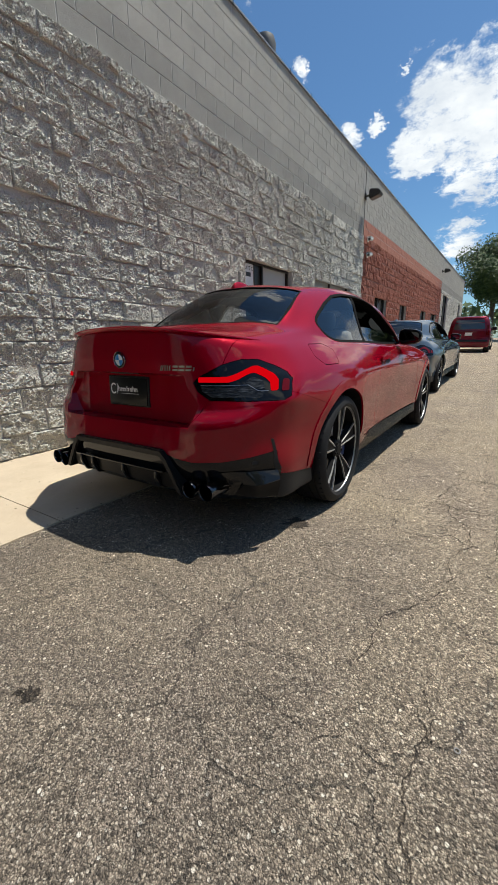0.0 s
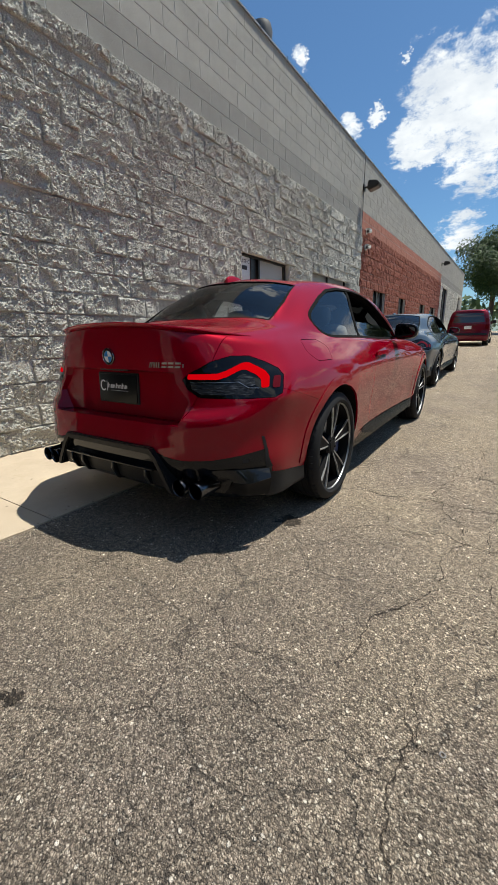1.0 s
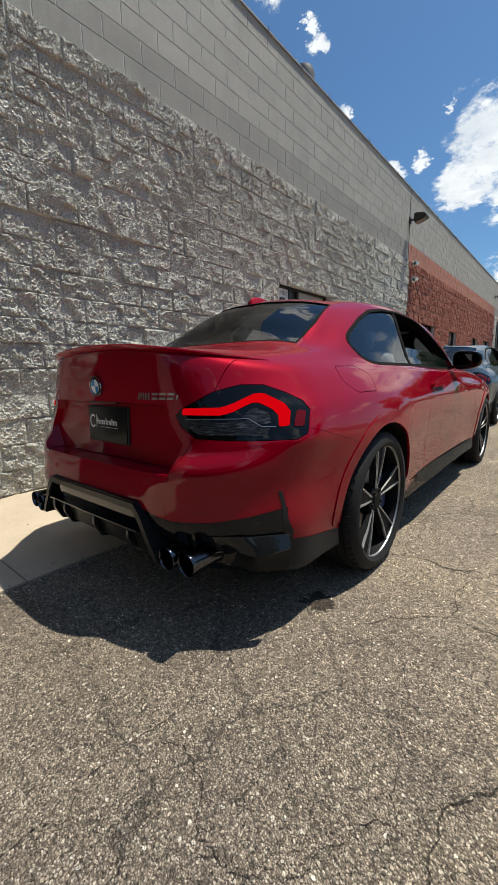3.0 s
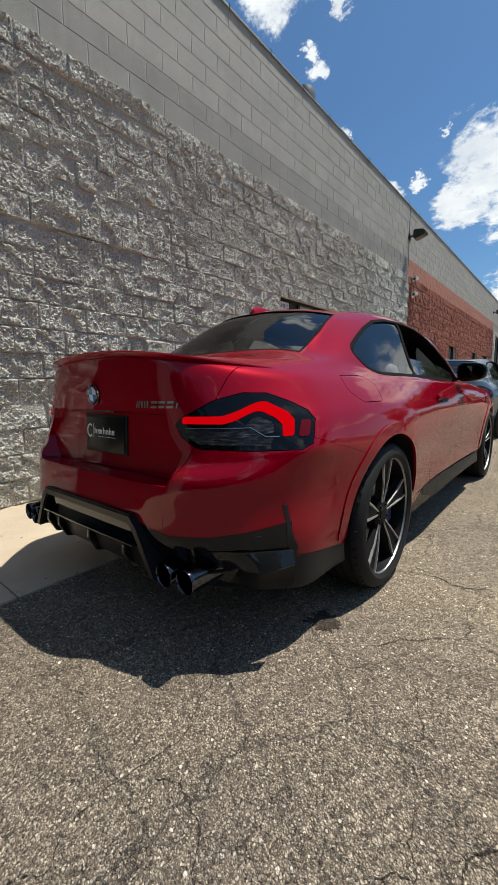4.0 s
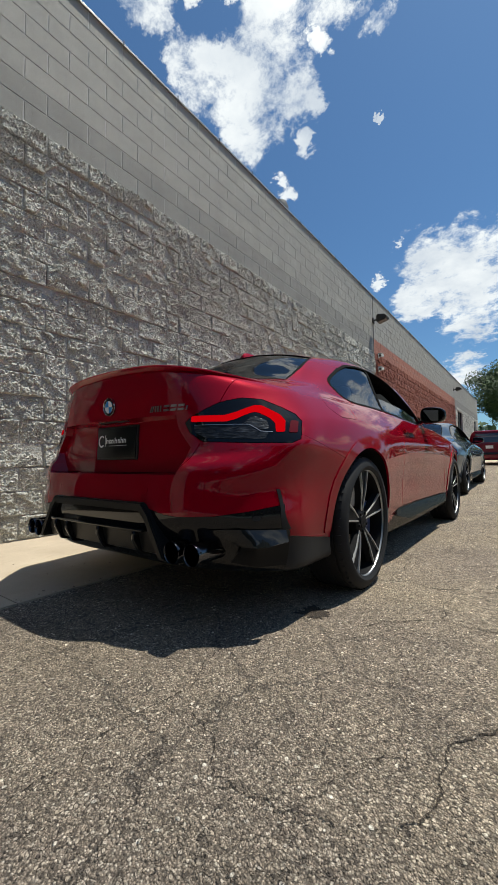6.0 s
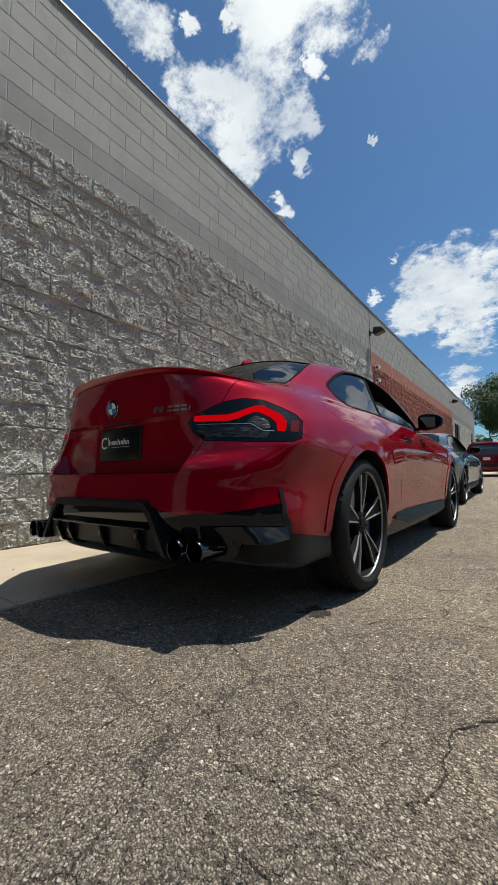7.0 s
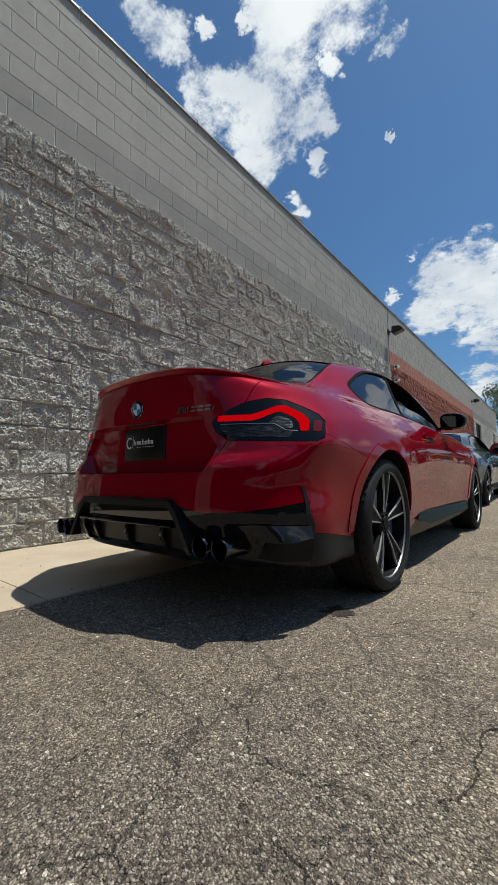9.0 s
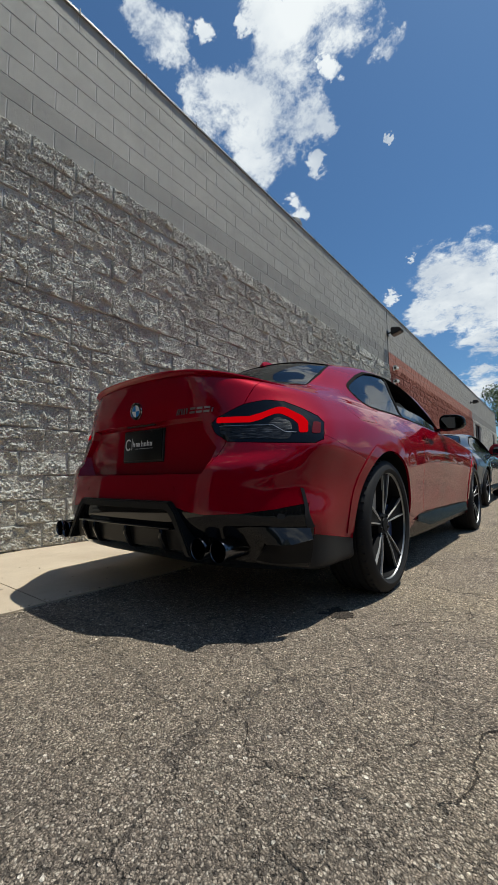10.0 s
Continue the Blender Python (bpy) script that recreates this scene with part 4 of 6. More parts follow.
class Solid:
    """A mesh that is cut by others, with the smooth normals of its first skin kept on what is left of it."""

    def __init__(self, bm):
        from mathutils.bvhtree import BVHTree
        self.me = bpy.data.meshes.new("solid")
        bm.normal_update()
        bm.to_mesh(self.me)
        bm.free()
        self.me.shade_smooth()
        self.skin = self.me.copy()
        self.tree = BVHTree.FromPolygons([v.co for v in self.skin.vertices], [tuple(p.vertices) for p in self.skin.polygons])
        self.vn = [Vector(n.vector) for n in self.skin.vertex_normals]

    def cut(self, me, cutter, how, index=1):
        """The mesh me after a boolean with a bmesh, or with cutter(g) for a gap that grows until the solver succeeds;
        faces left by the cutter take the material slot index."""
        before = volume(me)
        tries = [0.0] if isinstance(cutter, bmesh.types.BMesh) else [0.0, 0.0003, -0.0003, 0.0007, -0.0007, 0.0011, -0.0011, 0.0016, 0.0021, 0.0027, 0.0034, -0.0016]
        for g in tries:
            c = cutter if isinstance(cutter, bmesh.types.BMesh) else cutter(g)
            for f in c.faces:
                f.material_index = index
            cm = bpy.data.meshes.new("cutter")
            c.to_mesh(cm)
            c.free()
            cm.materials.append(None), cm.materials.append(None)
            a, b = new("a", me), new("b", cm)
            if len(me.materials) < 2:
                me.materials.append(None), me.materials.append(None)
            mod = a.modifiers.new("cut", "BOOLEAN")
            mod.operation, mod.object, mod.solver = how, b, "EXACT"
            out = bpy.data.meshes.new_from_object(a.evaluated_get(bpy.context.evaluated_depsgraph_get()))
            bpy.data.objects.remove(a), bpy.data.objects.remove(b)
            bpy.data.meshes.remove(cm)
            after = volume(out)
            if 1e-6 < after < before * 1.0001 and (how == "INTERSECT" or after > before * 0.15):
                return out
        print("CUT FAILED", how, before, after)
        return out if how == "INTERSECT" else me

    def take(self, outline, d0, d1, plane, gap=0.0025, index=0):
        """Lifts a part out of the solid: what lies in the prism of the outline, with a gap left round it."""
        got = self.cut(self.me, lambda g: prism(bmesh.new(), grow(outline, g), d0, d1 + g, plane), "INTERSECT", index)
        self.me = self.cut(self.me, lambda g: prism(bmesh.new(), grow(outline, gap + g), d0, d1 + g, plane), "DIFFERENCE", index)
        return got

    def finish(self, name, me, mats, parent, label=""):
        me.name = name
        slots = np.zeros(len(me.polygons), dtype=np.int32)
        me.polygons.foreach_get("material_index", slots)
        me.materials.clear()
        for m in mats:
            me.materials.append(m)
        me.polygons.foreach_set("material_index", np.minimum(slots, len(mats) - 1))
        me.shade_smooth()
        normals = []
        for p in me.polygons:
            for li in p.loop_indices:
                co = me.vertices[me.loops[li].vertex_index].co
                hit, n, i, d = self.tree.find_nearest(co)
                good = d is not None and d < 0.0008 and n.dot(p.normal) > 0.80
                if good:
                    vs = self.skin.polygons[i].vertices
                    w = [1.0 / ((self.skin.vertices[v].co - co).length + 1e-5) for v in vs]
                    k = Vector((0, 0, 0))
                    for v, q in zip(vs, w):
                        k += self.vn[v] * q
                    normals.append(k.normalized())
                else:
                    normals.append(p.normal.copy())
        me.normals_split_custom_set(normals)
        ob = new(name, me)
        ob.parent = parent
        if label:
            ob["label"] = label
        return ob

    def drape(self, outline, plane, lift=0.002, step=0.03, thick=0.0, side=1):
        """A sheet with that outline laid on the skin, lifted off it: seen along x ('yz', side 1 or -1), from behind ('xz') or above ('xy')."""
        bm = bmesh.new()
        put = {"yz": lambda a, b: (0, a, b), "xz": lambda a, b: (a, 0, b), "xy": lambda a, b: (a, b, 0)}[plane]
        axes = {"yz": (1, 2), "xz": (0, 2), "xy": (0, 1)}[plane]
        bm.faces.new([bm.verts.new(put(a, b)) for a, b in outline])
        for ax in axes:
            lo, hi = min(v.co[ax] for v in bm.verts), max(v.co[ax] for v in bm.verts)
            n = Vector([1.0 if k == ax else 0.0 for k in range(3)])
            for k in range(1, int((hi - lo) / step) + 1):
                co = n * (lo + (hi - lo) * k / (int((hi - lo) / step) + 1))
                bmesh.ops.bisect_plane(bm, geom=bm.verts[:] + bm.edges[:] + bm.faces[:], plane_co=co, plane_no=n)
        far = {"yz": Vector((2.0 * side, 0, 0)), "xz": Vector((0, -2, 0)), "xy": Vector((0, 0, 3))}[plane]
        way = {"yz": Vector((-side, 0, 0)), "xz": Vector((0, 1, 0)), "xy": Vector((0, 0, -1))}[plane]
        for v in bm.verts:
            hit, n, i, d = self.tree.ray_cast(v.co + far, way)
            if hit is not None:
                vs = self.skin.polygons[i].vertices
                k = sum((self.vn[q] / ((self.skin.vertices[q].co - hit).length + 1e-4) for q in vs), Vector((0, 0, 0))).normalized()
                v.co = hit + k * lift
        bmesh.ops.recalc_face_normals(bm, faces=bm.faces[:])
        bm.normal_update()
        mean = sum((f.normal * f.calc_area() for f in bm.faces), Vector((0, 0, 0)))
        if mean.dot(way) > 0:
            bmesh.ops.reverse_faces(bm, faces=bm.faces[:])
        if thick:
            bm.normal_update()
            bmesh.ops.solidify(bm, geom=bm.faces[:], thickness=thick)
        return bm


def strip(path, width):
    """The outline of a band of that width along a path."""
    left, right = [], []
    for i, p in enumerate(path):
        a, b = Vector((*path[max(0, i - 1)], 0)), Vector((*path[min(len(path) - 1, i + 1)], 0))
        d = (b - a).normalized()
        n = Vector((-d.y, d.x, 0)) * (width / 2)
        left.append((p[0] + n.x, p[1] + n.y))
        right.append((p[0] - n.x, p[1] - n.y))
    return left + right[::-1]


def mirrored(outline):
    return [(-x, z) for x, z in outline][::-1]


WHEEL_R, WHEEL_Z, RIM_R = 0.338, 0.335, 0.274
AXLES = (0.802, 3.552)


def make_wheel(parent, m, face=(ALLOY, ALLOY_DARK)):
    """A low tyre on a dark alloy wheel with five machined twin spokes; its outer face looks along +x."""
    w = new("wheel")
    w.parent, w.matrix_basis = parent, m
    bm = bmesh.new()
    half = 0.122
    prof = [(-half + 0.012, RIM_R - 0.008), (-half, RIM_R + 0.012), (-half + 0.004, WHEEL_R - 0.026), (-half + 0.022, WHEEL_R - 0.008), (-half + 0.034, WHEEL_R - 0.0015)]
    for k in range(4):
        c = -0.066 + 0.044 * k
        prof += [(c - 0.012, WHEEL_R), (c - 0.0055, WHEEL_R), (c - 0.0045, WHEEL_R - 0.007), (c + 0.0045, WHEEL_R - 0.007), (c + 0.0055, WHEEL_R), (c + 0.012, WHEEL_R)]
    prof += [(half - 0.034, WHEEL_R - 0.0015), (half - 0.022, WHEEL_R - 0.008), (half - 0.004, WHEEL_R - 0.026), (half - 0.001, RIM_R + 0.013), (half - 0.005, RIM_R + 0.007), (half - 0.012, RIM_R - 0.006)]
    lathe(bm, prof, 72)
    # shoulder sipes
    for k in range(54):
        a = 2 * math.pi * k / 54
        for s in (-1, 1):
            v = box(bm, s * 0.084 - 0.016, s * 0.084 + 0.016, -0.0012, 0.0012, WHEEL_R - 0.008, WHEEL_R + 0.0003)
            bmesh.ops.transform(bm, matrix=Matrix.Rotation(a, 4, "X"), verts=list(v))
    bmesh.ops.recalc_face_normals(bm, faces=bm.faces[:])
    part("tyre", bm, RUBBER, w, "black low-profile tyre", smooth=40)
    rim = new("rim")
    rim.parent = w
    rim["label"] = "dark alloy wheel with machined twin spokes"
    bm = bmesh.new()
    lathe(bm, [(-0.10, RIM_R - 0.004), (-0.095, RIM_R - 0.019), (0.02, RIM_R - 0.027), (0.085, RIM_R - 0.016), (0.098, RIM_R - 0.012)], 64)
    part("barrel", bm, face[1], rim, smooth=50)
    bm = bmesh.new()
    lathe(bm, [(0.094, RIM_R - 0.010), (0.1045, RIM_R - 0.0075), (0.1062, RIM_R - 0.004), (0.106, RIM_R), (0.100, RIM_R + 0.002), (0.094, RIM_R - 0.003)], 64)
    part("lip", bm, face[0], rim, smooth=50)

    def bar(bm, a0, r0, x0, a1, r1, x1, w0, w1, deep):
        rows = []
        for a, r, x, wd in ((a0, r0, x0, w0), ((a0 + a1) / 2, (r0 + r1) / 2, (x0 + x1) / 2 + 0.004, (w0 + w1) / 2), (a1, r1, x1, w1)):
            u, t = Vector((0, math.sin(a), math.cos(a))), Vector((0, math.cos(a), -math.sin(a)))
            rows.append([bm.verts.new(u * r + t * sgn * wd / 2 + Vector((x - dx, 0, 0))) for sgn, dx in ((-1, 0), (1, 0), (1.25, deep), (-1.25, deep))])
        for p, q in zip(rows, rows[1:]):
            for k in range(4):
                bm.faces.new((p[k], p[(k + 1) % 4], q[(k + 1) % 4], q[k]))
        bm.faces.new(rows[0][::-1]), bm.faces.new(rows[-1])

    for k in range(5):
        a = 2 * math.pi * k / 5
        bm = bmesh.new()
        bar(bm, a, 0.035, 0.074, a, RIM_R - 0.013, 0.090, 0.030, 0.094, 0.030)
        bmesh.ops.recalc_face_normals(bm, faces=bm.faces[:])
        spoke = part("spoke", bm, face[1], rim)
        for s in (-1, 1):
            bm = bmesh.new()
            bar(bm, a + s * 0.16, 0.055, 0.080, a + s * 0.180, RIM_R - 0.009, 0.0995, 0.006, 0.0075, 0.010)
            bmesh.ops.recalc_face_normals(bm, faces=bm.faces[:])
            part("spoke_edge", bm, face[0], rim)
    bm = bmesh.new()
    lathe(bm, [(0.03, 0.075), (0.070, 0.070), (0.080, 0.058), (0.081, 0.034), (0.086, 0.032), (0.087, 0.0005)], 32)
    for k in range(5):
        a = 2 * math.pi * k / 5 + math.pi / 5
        tube(bm, (0.074, 0.05 * math.sin(a), 0.05 * math.cos(a)), (0.088, 0.05 * math.sin(a), 0.05 * math.cos(a)), 0.009, 0.008, 6)
    part("hub", bm, face[1], rim, smooth=40)
    bm = bmesh.new()
    lathe(bm, [(0.0, 0.08), (0.0, 0.178), (0.026, 0.178), (0.026, 0.08)], 48)
    part("brake_disc", bm, STEEL, w, "grey steel brake disc", smooth=30)
    bm = bmesh.new()
    box(bm, 0.005, 0.058, 0.09, 0.19, -0.09, 0.09, 0.015)
    part("caliper", bm, CALIPER, w, "dark blue brake caliper", smooth=40)
    return w


CALIPER = material("blue_caliper", (0.01, 0.03, 0.12), 0.35)
LED_RED = material("red_light_bar", (0.08, 0.0005, 0.001), 0.7, Emission_Color=(1.0, 0.0, 0.006, 1), Emission_Strength=0.52, Specular_IOR_Level=0.0)
RED_LENS = material("red_lens", (0.10, 0.001, 0.003), 0.15, IOR=1.35)
SMOKED = material("smoked_lens", (0.004, 0.004, 0.0045), 0.03, IOR=1.4)
CLEAR_LENS = material("clear_ribbed_lens", (0.11, 0.112, 0.115), 0.22, 0.4)
POLISHED = material("polished_black_plastic", (0.010, 0.011, 0.012), 0.04, IOR=1.46)
nc = Nodes(CLEAR_LENS)
ribs = nc.noise(nc.world((30, 30, 190)), 1.0, 3, 0.6)
nc.color(nc.ramp(ribs, (0.40, (0.010, 0.010, 0.011)), (0.58, (0.035, 0.036, 0.037)), (0.75, (0.16, 0.165, 0.17))))
nc.bump(ribs, 0.4, 0.004)
PLATE_BLACK = material("black_plate", (0.008, 0.009, 0.009), 0.3, Specular_IOR_Level=0.2)
BADGE_BLUE = material("badge_blue", (0.03, 0.22, 0.55), 0.25, Coat_Weight=1.0)
BADGE_WHITE = material("badge_white", (0.75, 0.76, 0.78), 0.25, Coat_Weight=1.0)

# outlines of the coupe's openings and panels
SIDE_WINDOWS = [(0.893, 1.092), (0.899, 1.066), (0.918, 1.038), (0.950, 1.014), (0.992, 0.999), (1.06, 0.991), (1.49, 0.984), (2.1, 0.965), (2.60, 0.958), (2.66, 0.968), (2.50, 1.08), (2.30, 1.205), (2.12, 1.285), (1.95, 1.318), (1.75, 1.330),
                (1.50, 1.327), (1.34, 1.304), (1.17, 1.245), (1.00, 1.170), (0.935, 1.137), (0.905, 1.113)]
REAR_WINDOW = [(-0.535, 0.585), (-0.25, 0.535), (0, 0.525), (0.25, 0.535), (0.535, 0.585), (0.512, 0.80), (0.450, 1.07), (0.22, 0.915), (0, 0.885), (-0.22, 0.915), (-0.450, 1.07), (-0.512, 0.80)]
WINDSCREEN = [(-0.62, 2.93), (-0.35, 3.06), (0, 3.10), (0.35, 3.06), (0.62, 2.93), (0.56, 2.68), (0.46, 2.44), (0.25, 2.49), (0, 2.51), (-0.25, 2.49), (-0.46, 2.44), (-0.56, 2.68)]
LIGHT = [(0.466, 0.812), (0.487, 0.835), (0.525, 0.856), (0.580, 0.892), (0.636, 0.914), (0.682, 0.912), (0.737, 0.882), (0.786, 0.850), (0.813, 0.820), (0.832, 0.768), (0.838, 0.742), (0.824, 0.727), (0.70, 0.728), (0.548, 0.735), (0.490, 0.773)]
LID = [(-0.60, 1.3), (0.60, 1.3), (0.592, 0.99), (0.580, 0.895), (0.562, 0.80), (0.534, 0.72), (0.508, 0.665), (0.478, 0.620), (0.462, 0.611), (-0.462, 0.611), (-0.478, 0.620), (-0.508, 0.665), (-0.534, 0.72), (-0.562, 0.80), (-0.580, 0.895), (-0.592, 0.99)]
FLAP = round_outline([(0.588, 0.976), (0.765, 0.976), (0.822, 0.938), (0.770, 0.866), (0.600, 0.866), (0.551, 0.915)], 0.02)
DOOR = [(1.535, 1.02), (1.575, 0.90), (1.545, 0.72), (1.530, 0.52), (1.552, 0.37), (1.58, 0.345), (2.98, 0.330), (3.02, 0.37), (3.00, 0.60), (2.92, 0.86), (2.74, 1.02)]
BUMPER = [(-0.5, 0.727), (0.172, 0.744), (0.205, 0.760), (0.376, 0.712), (0.60, 0.640), (0.60, 0.10), (-0.5, 0.10)]
APRON = [(-0.83, 0.10), (0.83, 0.10), (0.83, 0.380), (0.818, 0.383), (0.806, 0.486), (0.73, 0.467), (0.632, 0.452), (0.50, 0.446), (0.44, 0.452), (0.36, 0.470), (-0.36, 0.470), (-0.44, 0.452), (-0.50, 0.446), (-0.632, 0.452), (-0.73, 0.467), (-0.806, 0.486), (-0.818, 0.383), (-0.83, 0.380)]


def frustum(outline, taper):
    """A cutter for the plate recess: the outline at the front, drawn in towards the back at its sides and top."""
    bm = bmesh.new()
    z0 = min(z for x, z in outline)
    z1 = max(z for x, z in outline)

    def shrunk(x, z, y):
        k = (y + 0.135) * taper / 0.05
        return (x * (1 - 0.6 * k), y, z - (0.15 * k if z > z1 - 0.01 else 0.0))

    a = [bm.verts.new(shrunk(x, z, -0.30)) for x, z in outline]
    b = [bm.verts.new(shrunk(x, z, -0.076 + 0.012 * (z - z0) / (z1 - z0))) for x, z in outline]
    bm.faces.new(a), bm.faces.new(b[::-1])
    for i in range(len(a)):
        j = (i + 1) % len(a)
        bm.faces.new((a[i], b[i], b[j], a[j]))
    bmesh.ops.triangulate(bm, faces=[f for f in bm.faces if len(f.verts) == 4])
    bmesh.ops.recalc_face_normals(bm, faces=bm.faces[:])
    return bm


def build_coupe():
    car = new("car")
    tagged(car, "metallic red two-door sports coupe parked beside the block wall", "car")
    s = Solid(loft(coupe_rings()))
    arches = bmesh.new()
    for y in AXLES:
        for side in (-1, 1):
            tube(arches, (side * 0.60, y, WHEEL_Z + 0.008), (side * 1.2, y, WHEEL_Z + 0.008), 0.375, seg=64)
    s.me = s.cut(s.me, arches, "DIFFERENCE")
    s.me = s.cut(s.me, loft(cabin_rings(), 3, 3), "DIFFERENCE")
    for cutter in (prism(bmesh.new(), SIDE_WINDOWS, -1.2, 1.2, "yz"), prism(bmesh.new(), REAR_WINDOW, 1.0, 1.6, "xy"), prism(bmesh.new(), WINDSCREEN, 0.92, 1.6, "xy")):
        s.me = s.cut(s.me, cutter, "DIFFERENCE")
    R, G = RED_PAINT, 0.0025
    lights = [s.take(o, -0.4, 0.32, "xz", G) for o in (LIGHT, mirrored(LIGHT))]
    # the recess round the plate: a shelf below, sloping sides, an overhang above
    s.me = s.cut(s.me, frustum([(-0.466, 0.607), (0.466, 0.607), (0.500, 0.655), (0.530, 0.712), (0.480, 0.765), (0.452, 0.800), (0.440, 0.858), (-0.440, 0.858), (-0.452, 0.800), (-0.480, 0.765), (-0.530, 0.712), (-0.500, 0.655)], 0.10), "DIFFERENCE", 0)
    lid = s.take(LID, -0.4, 0.475, "xz", G)
    doors = [s.take(DOOR, *d, "yz", 0.0042) for d in ((0.70, 1.2), (-0.70, -1.2))]
    flap = s.take(FLAP, 0.62, 1.2, "yz", 0.0034)
    bumper = s.take(BUMPER, -1.2, 1.2, "yz", 0.0012)
    low = [(0.05, 0.365), (0.14, 0.362), (0.47, 0.306), (0.62, 0.30), (0.62, 0.05), (0.05, 0.05)]
    cut_apron = lambda g: prism(bmesh.new(), grow(APRON, g), -0.6, 0.128 + g, "xz")
    cut_skirt = lambda g: prism(bmesh.new(), grow(low, g), -1.2 + g, 1.2 + g, "yz")
    # a flat facet on either corner of the bumper
    for side in (1, -1):
        n = Vector((side * 0.55, -0.80, -0.24)).normalized()
        reach = max(v.co.dot(n) for v in s.skin.vertices if 0.42 < side * v.co.x < 0.80 and 0.42 < v.co.z < 0.585 and v.co.y < 0.3)
        u = n.cross(Vector((0, 0, 1))).normalized()
        turn = Matrix((u, n, u.cross(n))).transposed().to_4x4()
        bm = bmesh.new()
        box(bm, -1.0, 1.0, 0, 0.5, -0.5, 0.5, 0, Matrix.Translation(n * (reach - 0.013)) @ turn)
        bmesh.ops.bisect_plane(bm, geom=bm.verts[:] + bm.edges[:] + bm.faces[:], plane_co=(0, 0, 0.60), plane_no=(0, 0, 1), clear_outer=True)
        bmesh.ops.holes_fill(bm, edges=bm.edges[:])
        bmesh.ops.recalc_face_normals(bm, faces=bm.faces[:])
        bumper = s.cut(bumper, bm, "DIFFERENCE", 0)
    apron = s.cut(bumper, cut_apron, "INTERSECT", 0)
    bumper = s.cut(bumper, lambda g: cut_apron(g + 0.0012), "DIFFERENCE", 0)
    skirt = s.cut(bumper, cut_skirt, "INTERSECT", 0)
    bumper = s.cut(bumper, lambda g: cut_skirt(g + 0.0012), "DIFFERENCE", 0)
    sill = s.take([(1.22, 0.262), (1.30, 0.278), (1.42, 0.340), (3.10, 0.325), (3.17, 0.27), (3.25, 0.1), (1.1, 0.1)], -1.2, 1.2, "yz", 0.001)
    s.finish("body", s.me, (R, BLACK_VOID), car)
    trunk = s.finish("trunk_lid", lid, (R, R), car)
    rear = s.finish("rear_bumper", bumper, (R, BLACK_VOID), car)
    s.finish("rear_apron", apron, (BLACK_GLOSS, BLACK_VOID), car, "gloss black lower rear apron")
    s.finish("side_skirt", skirt, (BLACK_MATT, BLACK_VOID), car, "dark lower bumper skirt")
    s.finish("sill", sill, (SILL_DARK, BLACK_VOID), car, "gloss black side sill")
    door_obs = [s.finish("door", d, (R, R), car) for d in doors]
    s.finish("fuel_flap", flap, (R, R), car)

    # gloss blades along the sills, leaning outwards at the foot
    for side in (-1, 1):
        bm = s.drape([(1.42, 0.334), (3.06, 0.320), (2.98, 0.252), (1.60, 0.252), (1.36, 0.300)], "yz", 0.002, 0.03, 0.004, side)
        for v in bm.verts:
            v.co.x += side * 0.040 * min(1.0, max(0.0, (0.332 - v.co.z) / 0.08))
        part("sill_blade", bm, SILL_DARK, car, "gloss black sill blade", smooth=30)

    # arch lips, rolled out of the wings
    for y in AXLES:
        for side in (-1, 1):
            rim_pts = [(y + 0.400 * math.sin(a), WHEEL_Z + 0.008 + 0.400 * math.cos(a)) for a in np.linspace(-1.58, 1.50, 40)]
            bm = s.drape(strip(rim_pts, 0.054), "yz", 0.0045, 0.03, 0.012, side)
            part("arch_lip", bm, R, car, smooth=40)

    # glass and its black surround
    for side in (-1, 1):
        quarter = [(1.515, 0.984)] + [(1.645, 1.330)] + [(1.50, 1.327), (1.34, 1.304), (1.17, 1.245), (1.00, 1.170), (0.935, 1.137), (0.905, 1.113), (0.893, 1.092), (0.899, 1.066), (0.918, 1.038), (0.950, 1.014), (0.992, 0.999), (1.06, 0.991), (1.3, 0.987)]
        part("quarter_window", s.drape(quarter, "yz", -0.006, 0.05, 0, side), CAR_GLASS, car, "tinted quarter window", smooth=30)
        ringed = SIDE_WINDOWS + SIDE_WINDOWS[:1]
        part("window_surround", s.drape(strip(ringed, 0.016), "yz", 0.0015, 0.04, 0.006, side), BLACK_VOID, car, "gloss black window surround", smooth=30)
        part("door_glass", s.drape([(1.53, 0.986), (2.1, 0.967), (2.60, 0.961), (2.57, 1.02), (2.2, 1.075), (1.58, 1.10)], "yz", -0.012, 0.05, 0, side), CAR_GLASS, car, "half-lowered door window", smooth=30)
        part("b_pillar", s.drape(strip([(1.505, 0.98), (1.655, 1.335)], 0.030), "yz", -0.003, 0.05, 0.01, side), BLACK_VOID, car, "gloss black window post", smooth=30)
    part("rear_window", s.drape(REAR_WINDOW, "xy", -0.004, 0.05), CAR_GLASS, car, "tinted rear window", smooth=30)
    part("windscreen", s.drape(WINDSCREEN, "xy", -0.004, 0.06), CAR_GLASS, car, "clear windscreen", smooth=30)
    part("rear_window_seal", s.drape(strip(REAR_WINDOW + REAR_WINDOW[:1], 0.014), "xy", 0.001, 0.05, 0.004), BLACK_VOID, car, "black rubber glass seal", smooth=30)

